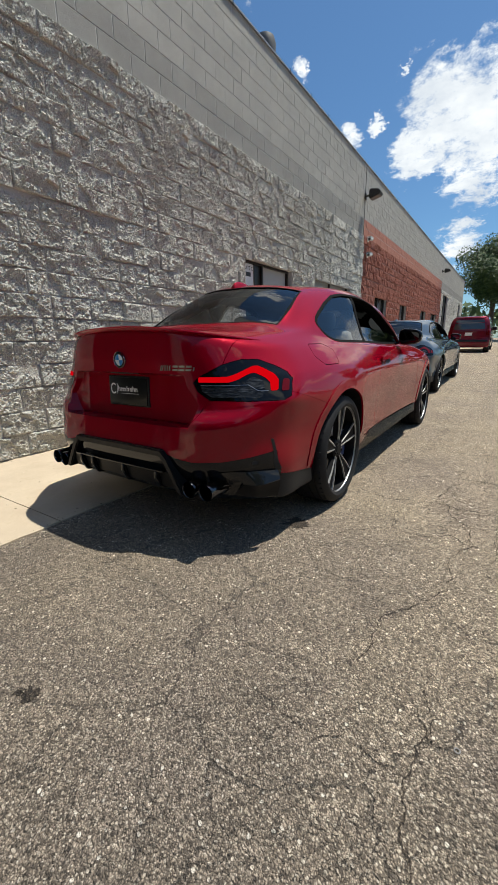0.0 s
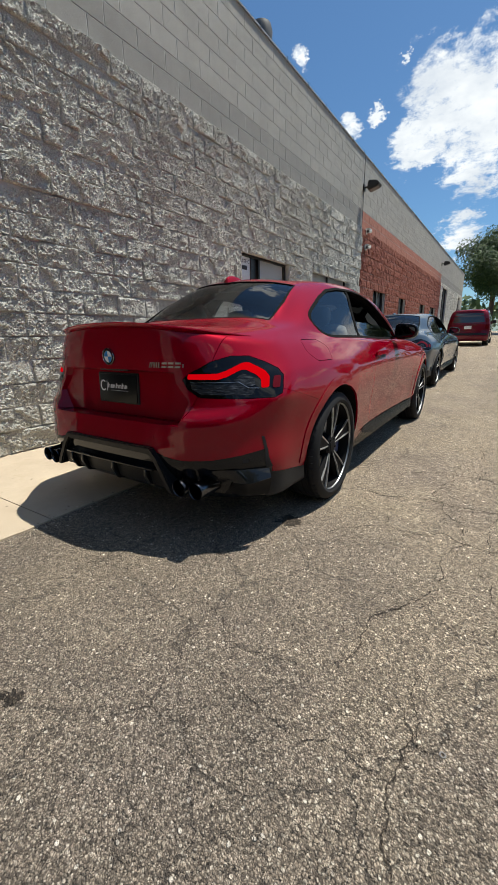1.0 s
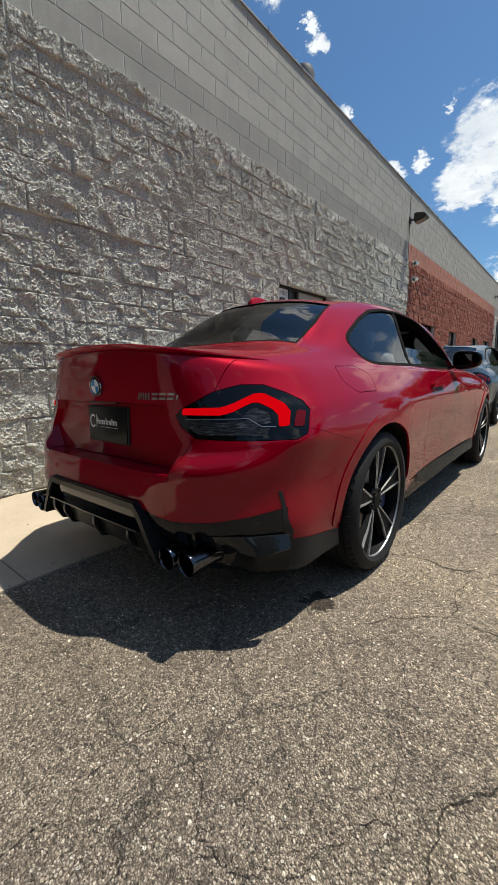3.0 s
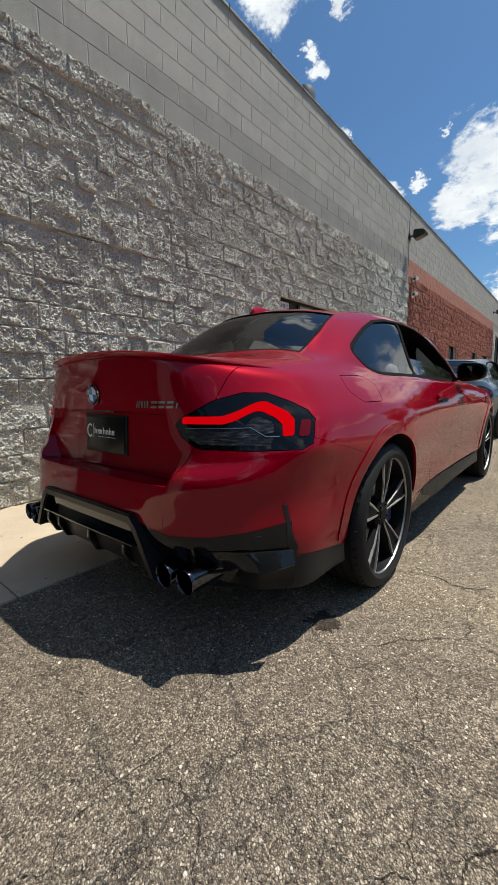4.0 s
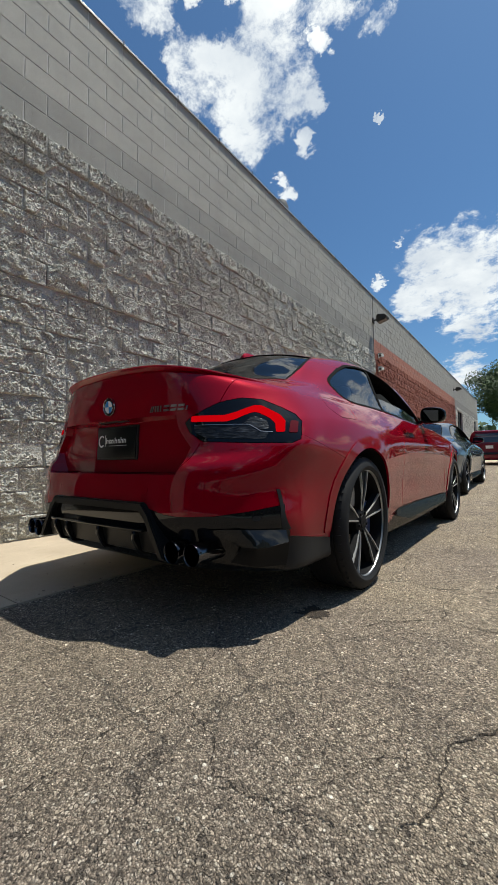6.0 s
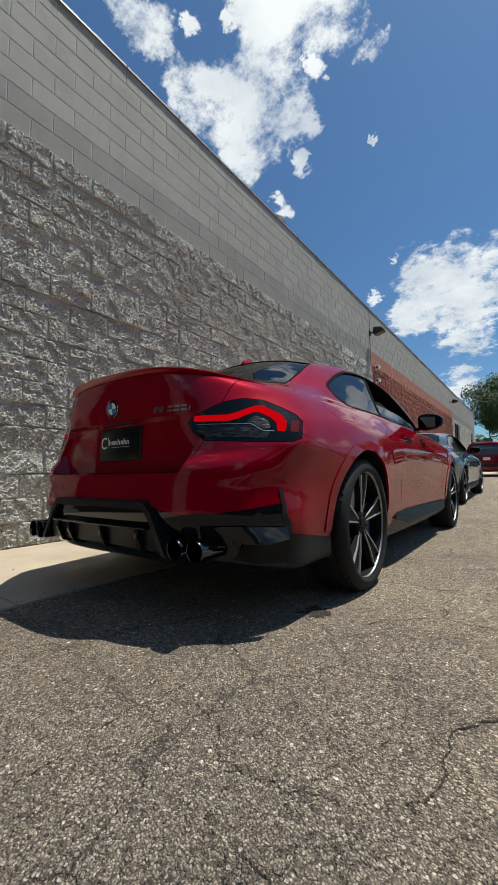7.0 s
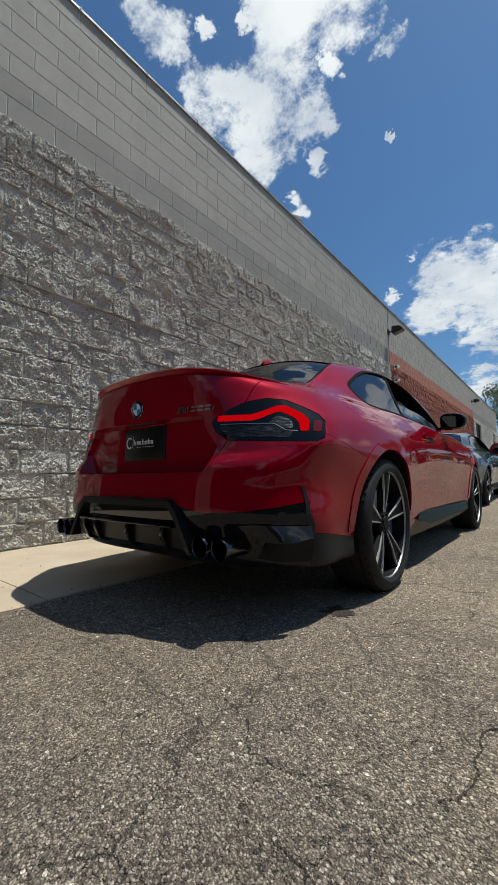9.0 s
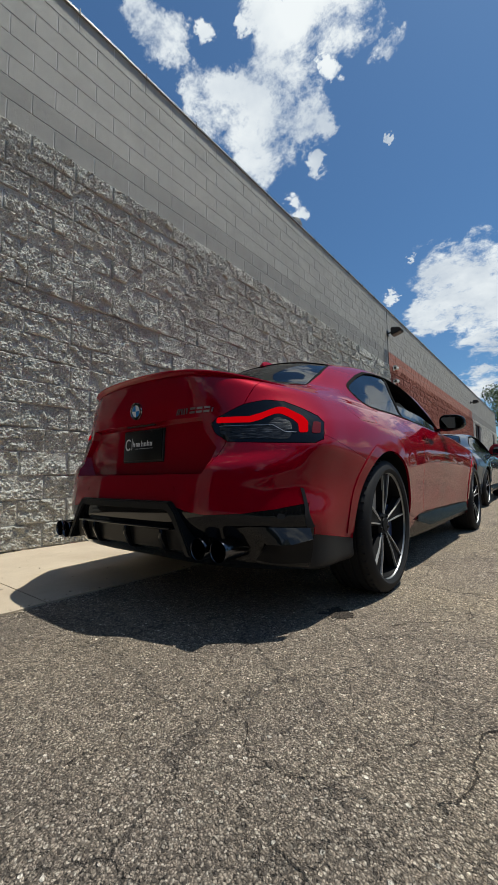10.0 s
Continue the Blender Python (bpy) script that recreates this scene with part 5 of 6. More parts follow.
    # rear lamps
    for me, side in zip(lights, (1, -1)):
        lamp = s.finish("tail_lamp", me, (SMOKED, BLACK_MATT), car, "smoked tail lamp with a lit red bar")
        f = (lambda o: o) if side == 1 else mirrored
        bar = [(0.490, 0.838), (0.610, 0.839), (0.640, 0.852), (0.678, 0.884), (0.694, 0.884), (0.754, 0.846), (0.778, 0.820), (0.793, 0.772), (0.770, 0.770), (0.757, 0.808), (0.736, 0.830), (0.698, 0.853), (0.684, 0.853), (0.648, 0.824), (0.618, 0.813), (0.490, 0.814)]
        part("light_bar", s.drape(f(round_outline(bar, 0.006, 2)), "xz", 0.0022, 0.02, 0.004), LED_RED, lamp, "lit red light bar", smooth=40)
        part("side_reflector", s.drape(f(round_outline([(0.790, 0.822), (0.809, 0.819), (0.826, 0.768), (0.804, 0.768)], 0.006, 2)), "xz", 0.0022, 0.02, 0.004), RED_LENS, lamp, "dark red reflector", smooth=40)
        part("reversing_lens", s.drape(f(round_outline([(0.505, 0.797), (0.690, 0.797), (0.728, 0.770), (0.752, 0.768), (0.748, 0.742), (0.560, 0.746), (0.512, 0.772)], 0.006, 2)), "xz", 0.0015, 0.02, 0.003), CLEAR_LENS, lamp, "clear reversing lens", smooth=40)
        part("inner_lens", s.drape(f(round_outline([(0.672, 0.806), (0.692, 0.838), (0.735, 0.815), (0.748, 0.784), (0.728, 0.779)], 0.005, 2)), "xz", 0.0018, 0.02, 0.003), CLEAR_LENS, lamp, smooth=40)
        part("chrome_line", s.drape(f(strip([(0.505, 0.800), (0.690, 0.800), (0.730, 0.772), (0.762, 0.770)], 0.0022)), "xz", 0.003, 0.03, 0.0012), STEEL, lamp, "thin chrome line", smooth=40)
        part("air_slot", s.drape(f([(0.786, 0.548), (0.794, 0.545), (0.822, 0.392), (0.804, 0.392), (0.800, 0.470)]), "xz", 0.002, 0.03, 0.003), BLACK_MATT, rear, "narrow dark corner slot", smooth=40)
        # a sloping ledge at the corner of the apron, with a drooping lip under it
        for nm, o, z0, z1, out0, out1 in (("ledge", [(0.600, 0.398), (0.660, 0.404), (0.812, 0.392), (0.814, 0.352), (0.760, 0.336), (0.690, 0.336)], 0.404, 0.336, 0.002, 0.060),
                                          ("lower_lip", [(0.690, 0.336), (0.760, 0.336), (0.814, 0.352), (0.800, 0.262), (0.700, 0.258), (0.640, 0.268)], 0.352, 0.258, 0.060, 0.040)):
            bm = s.drape(f(o), "xz", 0.001, 0.02, 0.004)
            for v in bm.verts:
                t = min(1.0, max(0.0, (z0 - v.co.z) / (z0 - z1)))
                v.co += Vector((side * 0.45, -0.89, 0)) * (out0 + (out1 - out0) * t) * min(1.0, max(0.0, (abs(v.co.x) - 0.662) / 0.07))
            part(nm, bm, POLISHED if nm == "ledge" else SILL_BLACK, rear, "gloss black corner ledge" if nm == "ledge" else "", smooth=25)
    for x, z in ((-0.745, 0.440), (-0.33, 0.545), (0.33, 0.545), (0.745, 0.440)):
        o = [(x + 0.0105 * math.cos(a), z + 0.0105 * math.sin(a)) for a in np.linspace(0, 2 * math.pi, 18, endpoint=False)]
        part("parking_sensor", s.drape(o, "xz", 0.0016, 0.03, 0.002), R if z > 0.5 else BLACK_MATT, rear, smooth=40)
    part("tow_cover", s.drape([(0.405, 0.500), (0.470, 0.503), (0.470, 0.462), (0.405, 0.458)], "xz", 0.0009, 0.03, 0.002), R, rear, smooth=40)

    # lip spoiler along the edge of the lid
    bm = bmesh.new()
    rows = []
    for x in np.linspace(-0.64, 0.64, 61):
        f = abs(x) / 0.66
        y = -0.098 + 0.40 * f**5
        z = 1.052 - 0.064 * f**2
        h = 0.020 * (1 - f**6)
        rows.append([bm.verts.new(p) for p in ((x, y + 0.060, z + 0.009 - 0.006 * f), (x, y + 0.016, z + 0.009 + h * 0.5), (x, y - 0.016 - 0.6 * h, z + 0.008 + h), (x, y - 0.019 - 0.6 * h, z + 0.003 + h), (x, y + 0.002, z - 0.002), (x, y + 0.03, z - 0.006))])
    for p, q in zip(rows, rows[1:]):
        for k in range(6):
            bm.faces.new((p[k], q[k], q[(k + 1) % 6], p[(k + 1) % 6]))
    bm.faces.new(rows[0]), bm.faces.new(rows[-1][::-1])
    bmesh.ops.recalc_face_normals(bm, faces=bm.faces[:])
    part("lip_spoiler", bm, R, trunk, smooth=45)

    # badge, model letters and plate
    bm = bmesh.new()
    lathe(bm, [(0.0, 0.0425), (-0.006, 0.0415), (-0.0075, 0.038), (-0.007, 0.0285)], 40, "Y")
    badge = part("badge", bm, BLACK_GLOSS, trunk, "round enamel badge with a black ring", smooth=40)
    tilt = pose(0.002, -0.119, 0.914, 4, 0, 0)
    badge.matrix_basis = tilt
    for k in range(4):
        bm = bmesh.new()
        c = bm.verts.new((0, -0.0075, 0))
        arc = [bm.verts.new((0.0285 * math.cos(a), -0.0072, 0.0285 * math.sin(a))) for a in np.linspace(k * math.pi / 2, (k + 1) * math.pi / 2, 9)]
        for a, b in zip(arc, arc[1:]):
            bm.faces.new((c, b, a))
        part("quadrant", bm, (BADGE_WHITE, BADGE_BLUE)[k % 2], badge)
    bm = bmesh.new()
    lathe(bm, [(-0.0068, 0.0285), (-0.0085, 0.0293), (-0.0068, 0.0302)], 40, "Y")
    lathe(bm, [(-0.005, 0.0405), (-0.0082, 0.0418), (-0.004, 0.0428)], 40, "Y")
    part("ring", bm, CHROME, badge, smooth=40)
    # slanted letter shapes: pairs and stacks of small bars
    glyphs = [[(0.279, 0.866), (0.285, 0.866), (0.297, 0.891), (0.291, 0.891)], [(0.290, 0.866), (0.296, 0.866), (0.308, 0.891), (0.302, 0.891)]]
    for x in (0.309, 0.323, 0.337):
        glyphs.append([(x, 0.866), (x + 0.0065, 0.866), (x + 0.0105, 0.891), (x + 0.004, 0.891)])
    for x in (0.357, 0.392, 0.427):
        for z, w0, w1 in ((0.866, 0.0, 0.027), (0.8825, 0.003, 0.030)):
            glyphs.append([(x + w0, z), (x + w1, z), (x + w1 + 0.0015, z + 0.0085), (x + w0 + 0.0015, z + 0.0085)])
    glyphs.append([(0.463, 0.866), (0.469, 0.866), (0.472, 0.884), (0.466, 0.884)])
    bm = joined(*[s.drape(o, "xz", 0.004, 0.02, 0.003) for o in glyphs])
    part("letters", bm, LETTER_METAL, trunk, "small metal letter shapes", smooth=30)
    plate = new("license_plate")
    plate.parent, plate["label"] = trunk, "black dealer plate with white lettering bars"
    plate.matrix_basis = pose(-0.006, -0.071, 0.748, -3, 0, 0)
    bm = bmesh.new()
    box(bm, -0.158, 0.158, -0.006, 0.020, -0.080, 0.080, 0.004)
    part("plate_frame", bm, BLACK_MATT, plate, smooth=40)
    bm = bmesh.new()
    box(bm, -0.148, 0.148, -0.011, -0.006, -0.072, 0.072, 0.002)
    part("panel", bm, PLATE_BLACK, plate, smooth=40)
    bm = bmesh.new()
    arc = [(-0.112 + 0.021 * math.cos(a), 0.010 + 0.026 * math.sin(a)) for a in np.linspace(0.8, 5.5, 18)]
    prism(bm, strip(arc, 0.0075), -0.0125, -0.0095, "xz")
    prism(bm, [(-0.083, -0.018), (-0.081, -0.018), (-0.081, 0.040), (-0.083, 0.040)], -0.0125, -0.0095, "xz")
    for k, (x, h) in enumerate(((-0.066, 0.028), (-0.042, 0.019), (-0.024, 0.019), (0.002, 0.028), (0.026, 0.019), (0.048, 0.028), (0.070, 0.019))):
        wide = 0.017 if h > 0.02 else 0.015
        prism(bm, [(x - wide / 2, -0.002), (x - wide / 2 + 0.0045, -0.002), (x - wide / 2 + 0.0045, h - 0.002), (x - wide / 2, h - 0.002)], -0.0125, -0.0095, "xz")
        prism(bm, [(x - wide / 2 + 0.0048, 0.011), (x + wide / 2, 0.011), (x + wide / 2, 0.016), (x - wide / 2 + 0.0048, 0.016)], -0.0125, -0.0095, "xz")
        prism(bm, [(x + wide / 2 - 0.0045, -0.002), (x + wide / 2, -0.002), (x + wide / 2, 0.0107), (x + wide / 2 - 0.0045, 0.0107)], -0.0125, -0.0095, "xz")
    prism(bm, [(-0.05, -0.014), (0.085, -0.014), (0.085, -0.0125), (-0.05, -0.0125)], -0.0125, -0.0095, "xz")
    part("print", bm, WHITE, plate, "white print as plain bars")
    bm = bmesh.new()
    box(bm, -0.11, 0.11, -0.100, -0.07, 0.842, 0.853, 0.003)
    part("handle_bar", bm, BLACK_MATT, trunk)

    # diffuser
    dif = new("diffuser")
    dif.parent, dif["label"] = car, "gloss black rear diffuser with fins"
    o = [(-0.335, 0.496), (0.335, 0.496), (0.375, 0.455), (0.472, 0.288), (0.435, 0.288), (0.352, 0.425), (0.318, 0.462), (-0.318, 0.462), (-0.352, 0.425), (-0.435, 0.288), (-0.472, 0.288), (-0.375, 0.455)]
    bm = prism(bmesh.new(), o, -0.206, -0.10, "xz")
    bmesh.ops.bevel(bm, geom=bm.edges[:], offset=0.006, segments=2, affect="EDGES")
    part("frame", bm, SILL_BLACK, dif, smooth=40)
    bm = prism(bmesh.new(), [(-0.192, 0.470), (-0.10, 0.470), (-0.10, 0.392), (-0.150, 0.392)], -0.345, 0.345, "yz")
    part("hood", bm, SILL_DARK, dif, "dark recessed hood", smooth=30)
    bm = bmesh.new()
    box(bm, -0.35, 0.35, -0.212, -0.12, 0.382, 0.394, 0.004)
    part("blade", bm, BLACK_GLOSS, dif, smooth=40)
    bm = bmesh.new()
    prism(bm, [(-0.196, 0.384), (-0.175, 0.30), (-0.10, 0.272), (0.30, 0.215), (0.30, 0.24), (-0.10, 0.384)], -0.40, 0.40, "yz")
    part("underpanel", bm, SILL_BLACK, dif, smooth=40)
    for x in (-0.30, -0.20, 0.055, 0.30):
        bm = prism(bmesh.new(), [(-0.215, 0.384), (-0.218, 0.35), (-0.185, 0.288), (-0.10, 0.268), (-0.10, 0.384)], x - 0.009, x + 0.009, "yz")
        bmesh.ops.bevel(bm, geom=bm.edges[:], offset=0.003, segments=1, affect="EDGES")
        part("fin", bm, BLACK_GLOSS, dif, smooth=40)
    for x in (-0.596, -0.503, 0.503, 0.596):
        bm = bmesh.new()
        y0 = -0.185 if abs(x) > 0.55 else -0.195
        lathe(bm, [(y0 + 0.20, 0.038), (y0 + 0.012, 0.0405), (y0, 0.0410), (y0 - 0.004, 0.0395), (y0, 0.0370), (y0 + 0.03, 0.0350), (y0 + 0.16, 0.034), (y0 + 0.165, 0.001)], 36, "Y", (x, 0, 0.322))
        part("exhaust_tip", bm, BLACK_CHROME, car, "black chrome exhaust tip", smooth=40)
    bm = bmesh.new()
    box(bm, -0.62, 0.62, 0.06, 0.34, 0.24, 0.36, 0.04)
    part("silencer", bm, BLACK_VOID, car, smooth=40)
    bm = bmesh.new()
    box(bm, -0.70, 0.70, 0.35, 4.1, 0.17, 0.21, 0.01)
    part("underbody", bm, BLACK_VOID, car)

    # mirrors
    for side in (1, -1):
        mir = new("door_mirror")
        mir.parent, mir["label"] = door_obs[0 if side == 1 else 1], "gloss black door mirror"
        bm = bmesh.new()
        bmesh.ops.create_uvsphere(bm, u_segments=28, v_segments=16, radius=1)
        for v in bm.verts:
            p = [math.copysign(abs(c) ** 0.62, c) for c in v.co]
            taper = 1.0 - 0.14 * p[0]
            v.co = Vector((side * (0.925 + 0.098 * p[0]), 2.325 + 0.062 * p[1] * taper + 0.02 * p[0] * p[0], 1.018 + 0.068 * p[2] * taper))
            if p[1] < -0.55:
                v.co.y = 2.285 + 0.02 * p[0] * p[0]
        bmesh.ops.recalc_face_normals(bm, faces=bm.faces[:])
        part("mirror_cap", bm, BLACK_GLOSS, mir, smooth=60)
        bm = bmesh.new()
        o = round_outline([(side * 0.842, 0.972), (side * 1.000, 0.968), (side * 1.008, 1.05), (side * 0.85, 1.066)], 0.03)
        prism(bm, o, 2.279, 2.283, "xz")
        part("mirror_glass", bm, MIRROR, mir, "mirror glass")
        bm = bmesh.new()
        box(bm, 0, 1, -0.5, 0.5, -0.5, 0.5, 0.1, Matrix.Translation((side * 0.79, 2.36, 0.955)) @ Matrix.Rotation(side * -0.35, 4, "Y") @ Matrix.Diagonal((side * 0.10, 0.05, 0.024, 1)))
        bmesh.ops.recalc_face_normals(bm, faces=bm.faces[:])
        part("mirror_arm", bm, BLACK_GLOSS, mir, smooth=40)
    # door handles
    for side, d in ((1, door_obs[0]), (-1, door_obs[1])):
        # black patch stands in for shade in the body-coloured handle recess
        part("handle_recess", s.drape(round_outline([(1.74, 0.866), (1.90, 0.868), (1.89, 0.818), (1.76, 0.818)], 0.02), "yz", 0.0008, 0.04, 0.001, side), BLACK_MATT, d, "dark patch painted for the shaded handle recess", smooth=40)
        part("handle", s.drape(round_outline([(1.62, 0.862), (1.92, 0.868), (1.92, 0.842), (1.63, 0.836)], 0.012), "yz", 0.022, 0.04, 0.014, side), R, d, smooth=40)
    # fin aerial
    bm = bmesh.new()
    rows = []
    for t in np.linspace(0, 1, 13):
        y, w = 1.11 - 0.20 * t, 0.034 * (1 - 0.45 * t**2) * min(1, 0.35 + t * 2.2)
        h = 0.050 * math.sin(math.pi * min(1.0, 0.04 + t * 0.66)) ** 0.8 * (1 if t < 0.97 else 0.75)
        z0 = 1.383 - 0.034 * t
        rows.append([bm.verts.new(p) for p in ((-w, y, z0 - 0.01), (-w * 0.7, y, z0 + h * 0.72), (0, y, z0 + h), (w * 0.7, y, z0 + h * 0.72), (w, y, z0 - 0.01))])
    for p, q in zip(rows, rows[1:]):
        for k in range(4):
            bm.faces.new((p[k], p[k + 1], q[k + 1], q[k]))
    bm.faces.new(rows[-1])
    bmesh.ops.recalc_face_normals(bm, faces=bm.faces[:])
    part("roof_aerial", bm, R, car, "red shark-fin roof aerial", smooth=60)

    # cabin
    for x in (-0.37, 0.37):
        seat = new("front_seat")
        seat.parent, seat["label"] = car, "pale leather front seat"
        for nm, a in (("cushion", (x - 0.24, x + 0.24, 1.85, 2.4, 0.45, 0.66, 0.06)), ("backrest", (x - 0.23, x + 0.23, 1.62, 1.80, 0.55, 1.08, 0.07)), ("headrest", (x - 0.12, x + 0.12, 1.56, 1.68, 1.07, 1.22, 0.05))):
            bm = bmesh.new()
            box(bm, *a)
            part(nm, bm, LEATHER, seat, smooth=60)
    for x in (-0.30, 0.30):
        bm = bmesh.new()
        box(bm, x - 0.27, x + 0.27, 0.88, 1.05, 0.6, 1.05, 0.06)
        part("rear_seat", bm, LEATHER, car, "pale leather rear seat back", smooth=60)
    bm = bmesh.new()
    box(bm, -0.58, 0.58, 0.60, 0.90, 0.97, 1.03, 0.02)
    part("parcel_shelf", bm, CABIN, car, smooth=40)
    bm = bmesh.new()
    box(bm, -0.68, 0.68, 2.62, 3.0, 0.55, 0.955, 0.06)
    part("dashboard", bm, CABIN, car, smooth=40)
    bm = bmesh.new()
    lathe(bm, [(0.0, 0.165), (-0.014, 0.178), (0.0, 0.191), (0.014, 0.178), (0.0, 0.165)], 32, "Y")
    wheel = part("steering_wheel", bm, CABIN, car, "dark steering wheel", smooth=60)
    wheel.matrix_basis = pose(-0.37, 2.42, 0.90, -22, 0, 0)
    for y in AXLES:
        for side in (1, -1):
            make_wheel(car, pose(side * 0.779, y, WHEEL_Z, 0, 0, 0 if side == 1 else 180))
    return car


CAR = build_coupe()


# ---- other vehicles ----
def build_grey_coupe():
    """The next car in the row: a grey coupe of the same build, a little longer and lower."""
    c = copy_thing(CAR, pose(-0.30, 5.96, 0.012, 1.1, 0, 0))
    c.name = "car"
    c.scale = (1.035, 1.035, 0.965)
    tagged(c, "blue-grey metallic coupe parked ahead of the red car", "car")
    drop = ("letters", "license_plate", "badge")
    gone = {q for o in c.children_recursive if o.name.split(".")[0] in drop for q in (*o.children_recursive, o)}
    for q in gone:
        bpy.data.objects.remove(q)
    for o in c.children_recursive:
        if o.type == "MESH":
            for slot in o.material_slots:
                if slot.material is RED_PAINT:
                    slot.link = "OBJECT"
                    slot.material = GREY_PAINT
                elif slot.material is LED_RED:
                    slot.link = "OBJECT"
                    slot.material = RED_LENS
    for o in c.children_recursive:
        if o.get("label") == "smoked tail lamp with a lit red bar":
            o["label"] = "unlit dark red tail lamp"
        elif o.get("label") == "lit red light bar":
            o["label"] = "unlit red light bar"
        elif o.get("label") == "red shark-fin roof aerial":
            o["label"] = "grey shark-fin roof aerial"
    return c


def suv_rings():
    r = []
    r.append(ring((0.12, 0.27), 6, [(0.22, 0.80, 0.27), (2.2, 0.84, 0.27), (4.3, 0.78, 0.27)], (4.7, 0.27)))
    r.append(ring((0.0, 0.31), 7, [(0.12, 0.90, 0.31), (2.2, 0.94, 0.31), (4.4, 0.88, 0.31)], (4.8, 0.31)))
    r.append(ring((-0.04, 0.62), 7, [(0.10, 0.93, 0.62), (2.2, 0.96, 0.62), (4.45, 0.90, 0.62)], (4.85, 0.62)))
    r.append(ring((0.03, 0.68), 7, [(0.13, 0.94, 0.68), (2.2, 0.97, 0.68), (4.45, 0.90, 0.70)], (4.85, 0.70)))
    r.append(ring((0.04, 1.08), 7, [(0.15, 0.93, 1.08), (2.2, 0.96, 1.08), (4.3, 0.88, 1.02)], (4.75, 1.0)))
    r.append(ring((0.06, 1.14), 7, [(0.18, 0.91, 1.14), (2.2, 0.93, 1.14), (3.4, 0.88, 1.12)], (3.7, 1.13)))
    r.append(ring((0.18, 1.66), 7, [(0.30, 0.78, 1.66), (2.0, 0.80, 1.68), (2.75, 0.74, 1.64)], (2.95, 1.66)))
    r.append(ring((0.26, 1.76), 6, [(0.42, 0.70, 1.75), (2.0, 0.72, 1.78), (2.55, 0.66, 1.74)], (2.70, 1.76)))
    r.append(ring((0.60, 1.81), 5, [(0.75, 0.35, 1.80), (1.6, 0.38, 1.82), (2.25, 0.33, 1.80)], (2.35, 1.81)))
    r.append(ring((0.90, 1.82), 5, [(1.0, 0.0, 1.82), (1.5, 0.0, 1.825), (2.0, 0.0, 1.82)], (2.1, 1.82)))
    return r


def build_suv(place, paint, label):
    suv = new("suv")
    suv.matrix_basis = place
    tagged(suv, label, "suv")
    s = Solid(loft(suv_rings(), 3, 3))
    arches = bmesh.new()
    for y in (0.95, 3.75):
        for side in (-1, 1):
            tube(arches, (side * 0.62, y, 0.40), (side * 1.2, y, 0.40), 0.44, seg=40)
    s.me = s.cut(s.me, arches, "DIFFERENCE")
    s.finish("body", s.me, (paint, BLACK_VOID), suv)
    rear = [(-0.70, 1.17), (0.70, 1.17), (0.62, 1.62), (-0.62, 1.62)]
    part("rear_window", s.drape(round_outline(rear, 0.05), "xz", 0.004, 0.1, 0.004), PANE, suv, "dark rear window", smooth=40)
    part("rear_spoiler", s.drape([(-0.68, 1.70), (0.68, 1.70), (0.66, 1.745), (-0.66, 1.745)], "xz", 0.03, 0.1, 0.03), paint, suv, smooth=40)
    part("bumper_strip", s.drape([(-0.85, 0.56), (0.85, 0.56), (0.85, 0.64), (-0.85, 0.64)], "xz", 0.02, 0.1, 0.02), BLACK_MATT, suv, "dark bumper pad", smooth=40)
    part("license_plate", s.drape(round_outline([(-0.16, 0.86), (0.16, 0.86), (0.16, 1.01), (-0.16, 1.01)], 0.01), "xz", 0.01, 0.1, 0.004), WHITE, suv, "pale plate", smooth=40)
    part("trim_bar", s.drape([(-0.36, 1.04), (0.36, 1.04), (0.36, 1.075), (-0.36, 1.075)], "xz", 0.012, 0.1, 0.012), paint, suv, smooth=40)
    for side in (-1, 1):
        f = (lambda o: o) if side == 1 else mirrored
        part("tail_lamp", s.drape(f(round_outline([(0.76, 0.86), (0.90, 0.86), (0.84, 1.36), (0.74, 1.36)], 0.03)), "xz", 0.006, 0.06, 0.01), RED_LENS, suv, "tall red tail lamp", smooth=40)
        for a, b in ((0.40, 1.25), (1.32, 2.1), (2.17, 2.95)):
            w = [(a + 0.02, 1.17), (b, 1.17), (b - (0.30 if b > 2.5 else 0.02), 1.60), (a + 0.10, 1.60)]
            part("side_window", s.drape(round_outline(w, 0.04), "yz", 0.004, 0.1, 0.004, side), PANE, suv, "dark side window", smooth=40)
        bm = bmesh.new()
        tube(bm, (side * 0.66, 0.5, 1.84), (side * 0.66, 2.4, 1.85), 0.018, seg=8)
        for y in (0.55, 1.45, 2.35):
            tube(bm, (side * 0.66, y, 1.75), (side * 0.66, y, 1.84), 0.016, seg=8)
        part("roof_rail", bm, BLACK_MATT, suv, "black roof rail", smooth=50)
        bm = bmesh.new()
        box(bm, side * 1.0 - 0.10, side * 1.0 + 0.10, 3.02, 3.14, 1.10, 1.28, 0.03)
        part("door_mirror", bm, BLACK_MATT, suv, smooth=50)
        for y in (0.95, 3.75):
            make_wheel(suv, pose(side * 0.80, y, 0.385, 0, 0, 0 if side == 1 else 180) @ Matrix.Diagonal((1.1, 1.18, 1.18, 1)), (STEEL, STEEL))
    return suv


build_grey_coupe()
build_suv(pose(-0.17, 21.6, rise(23.0) - 0.045, 1.1, 0, 0), MAROON_PAINT, "maroon family suv parked nose-away beyond the grey coupe")
build_suv(pose(2.35, 27.0, rise(29.0) - 0.045, 1.1, 0, 0), BLACK_GLOSS, "black suv parked far down the yard by the trees")


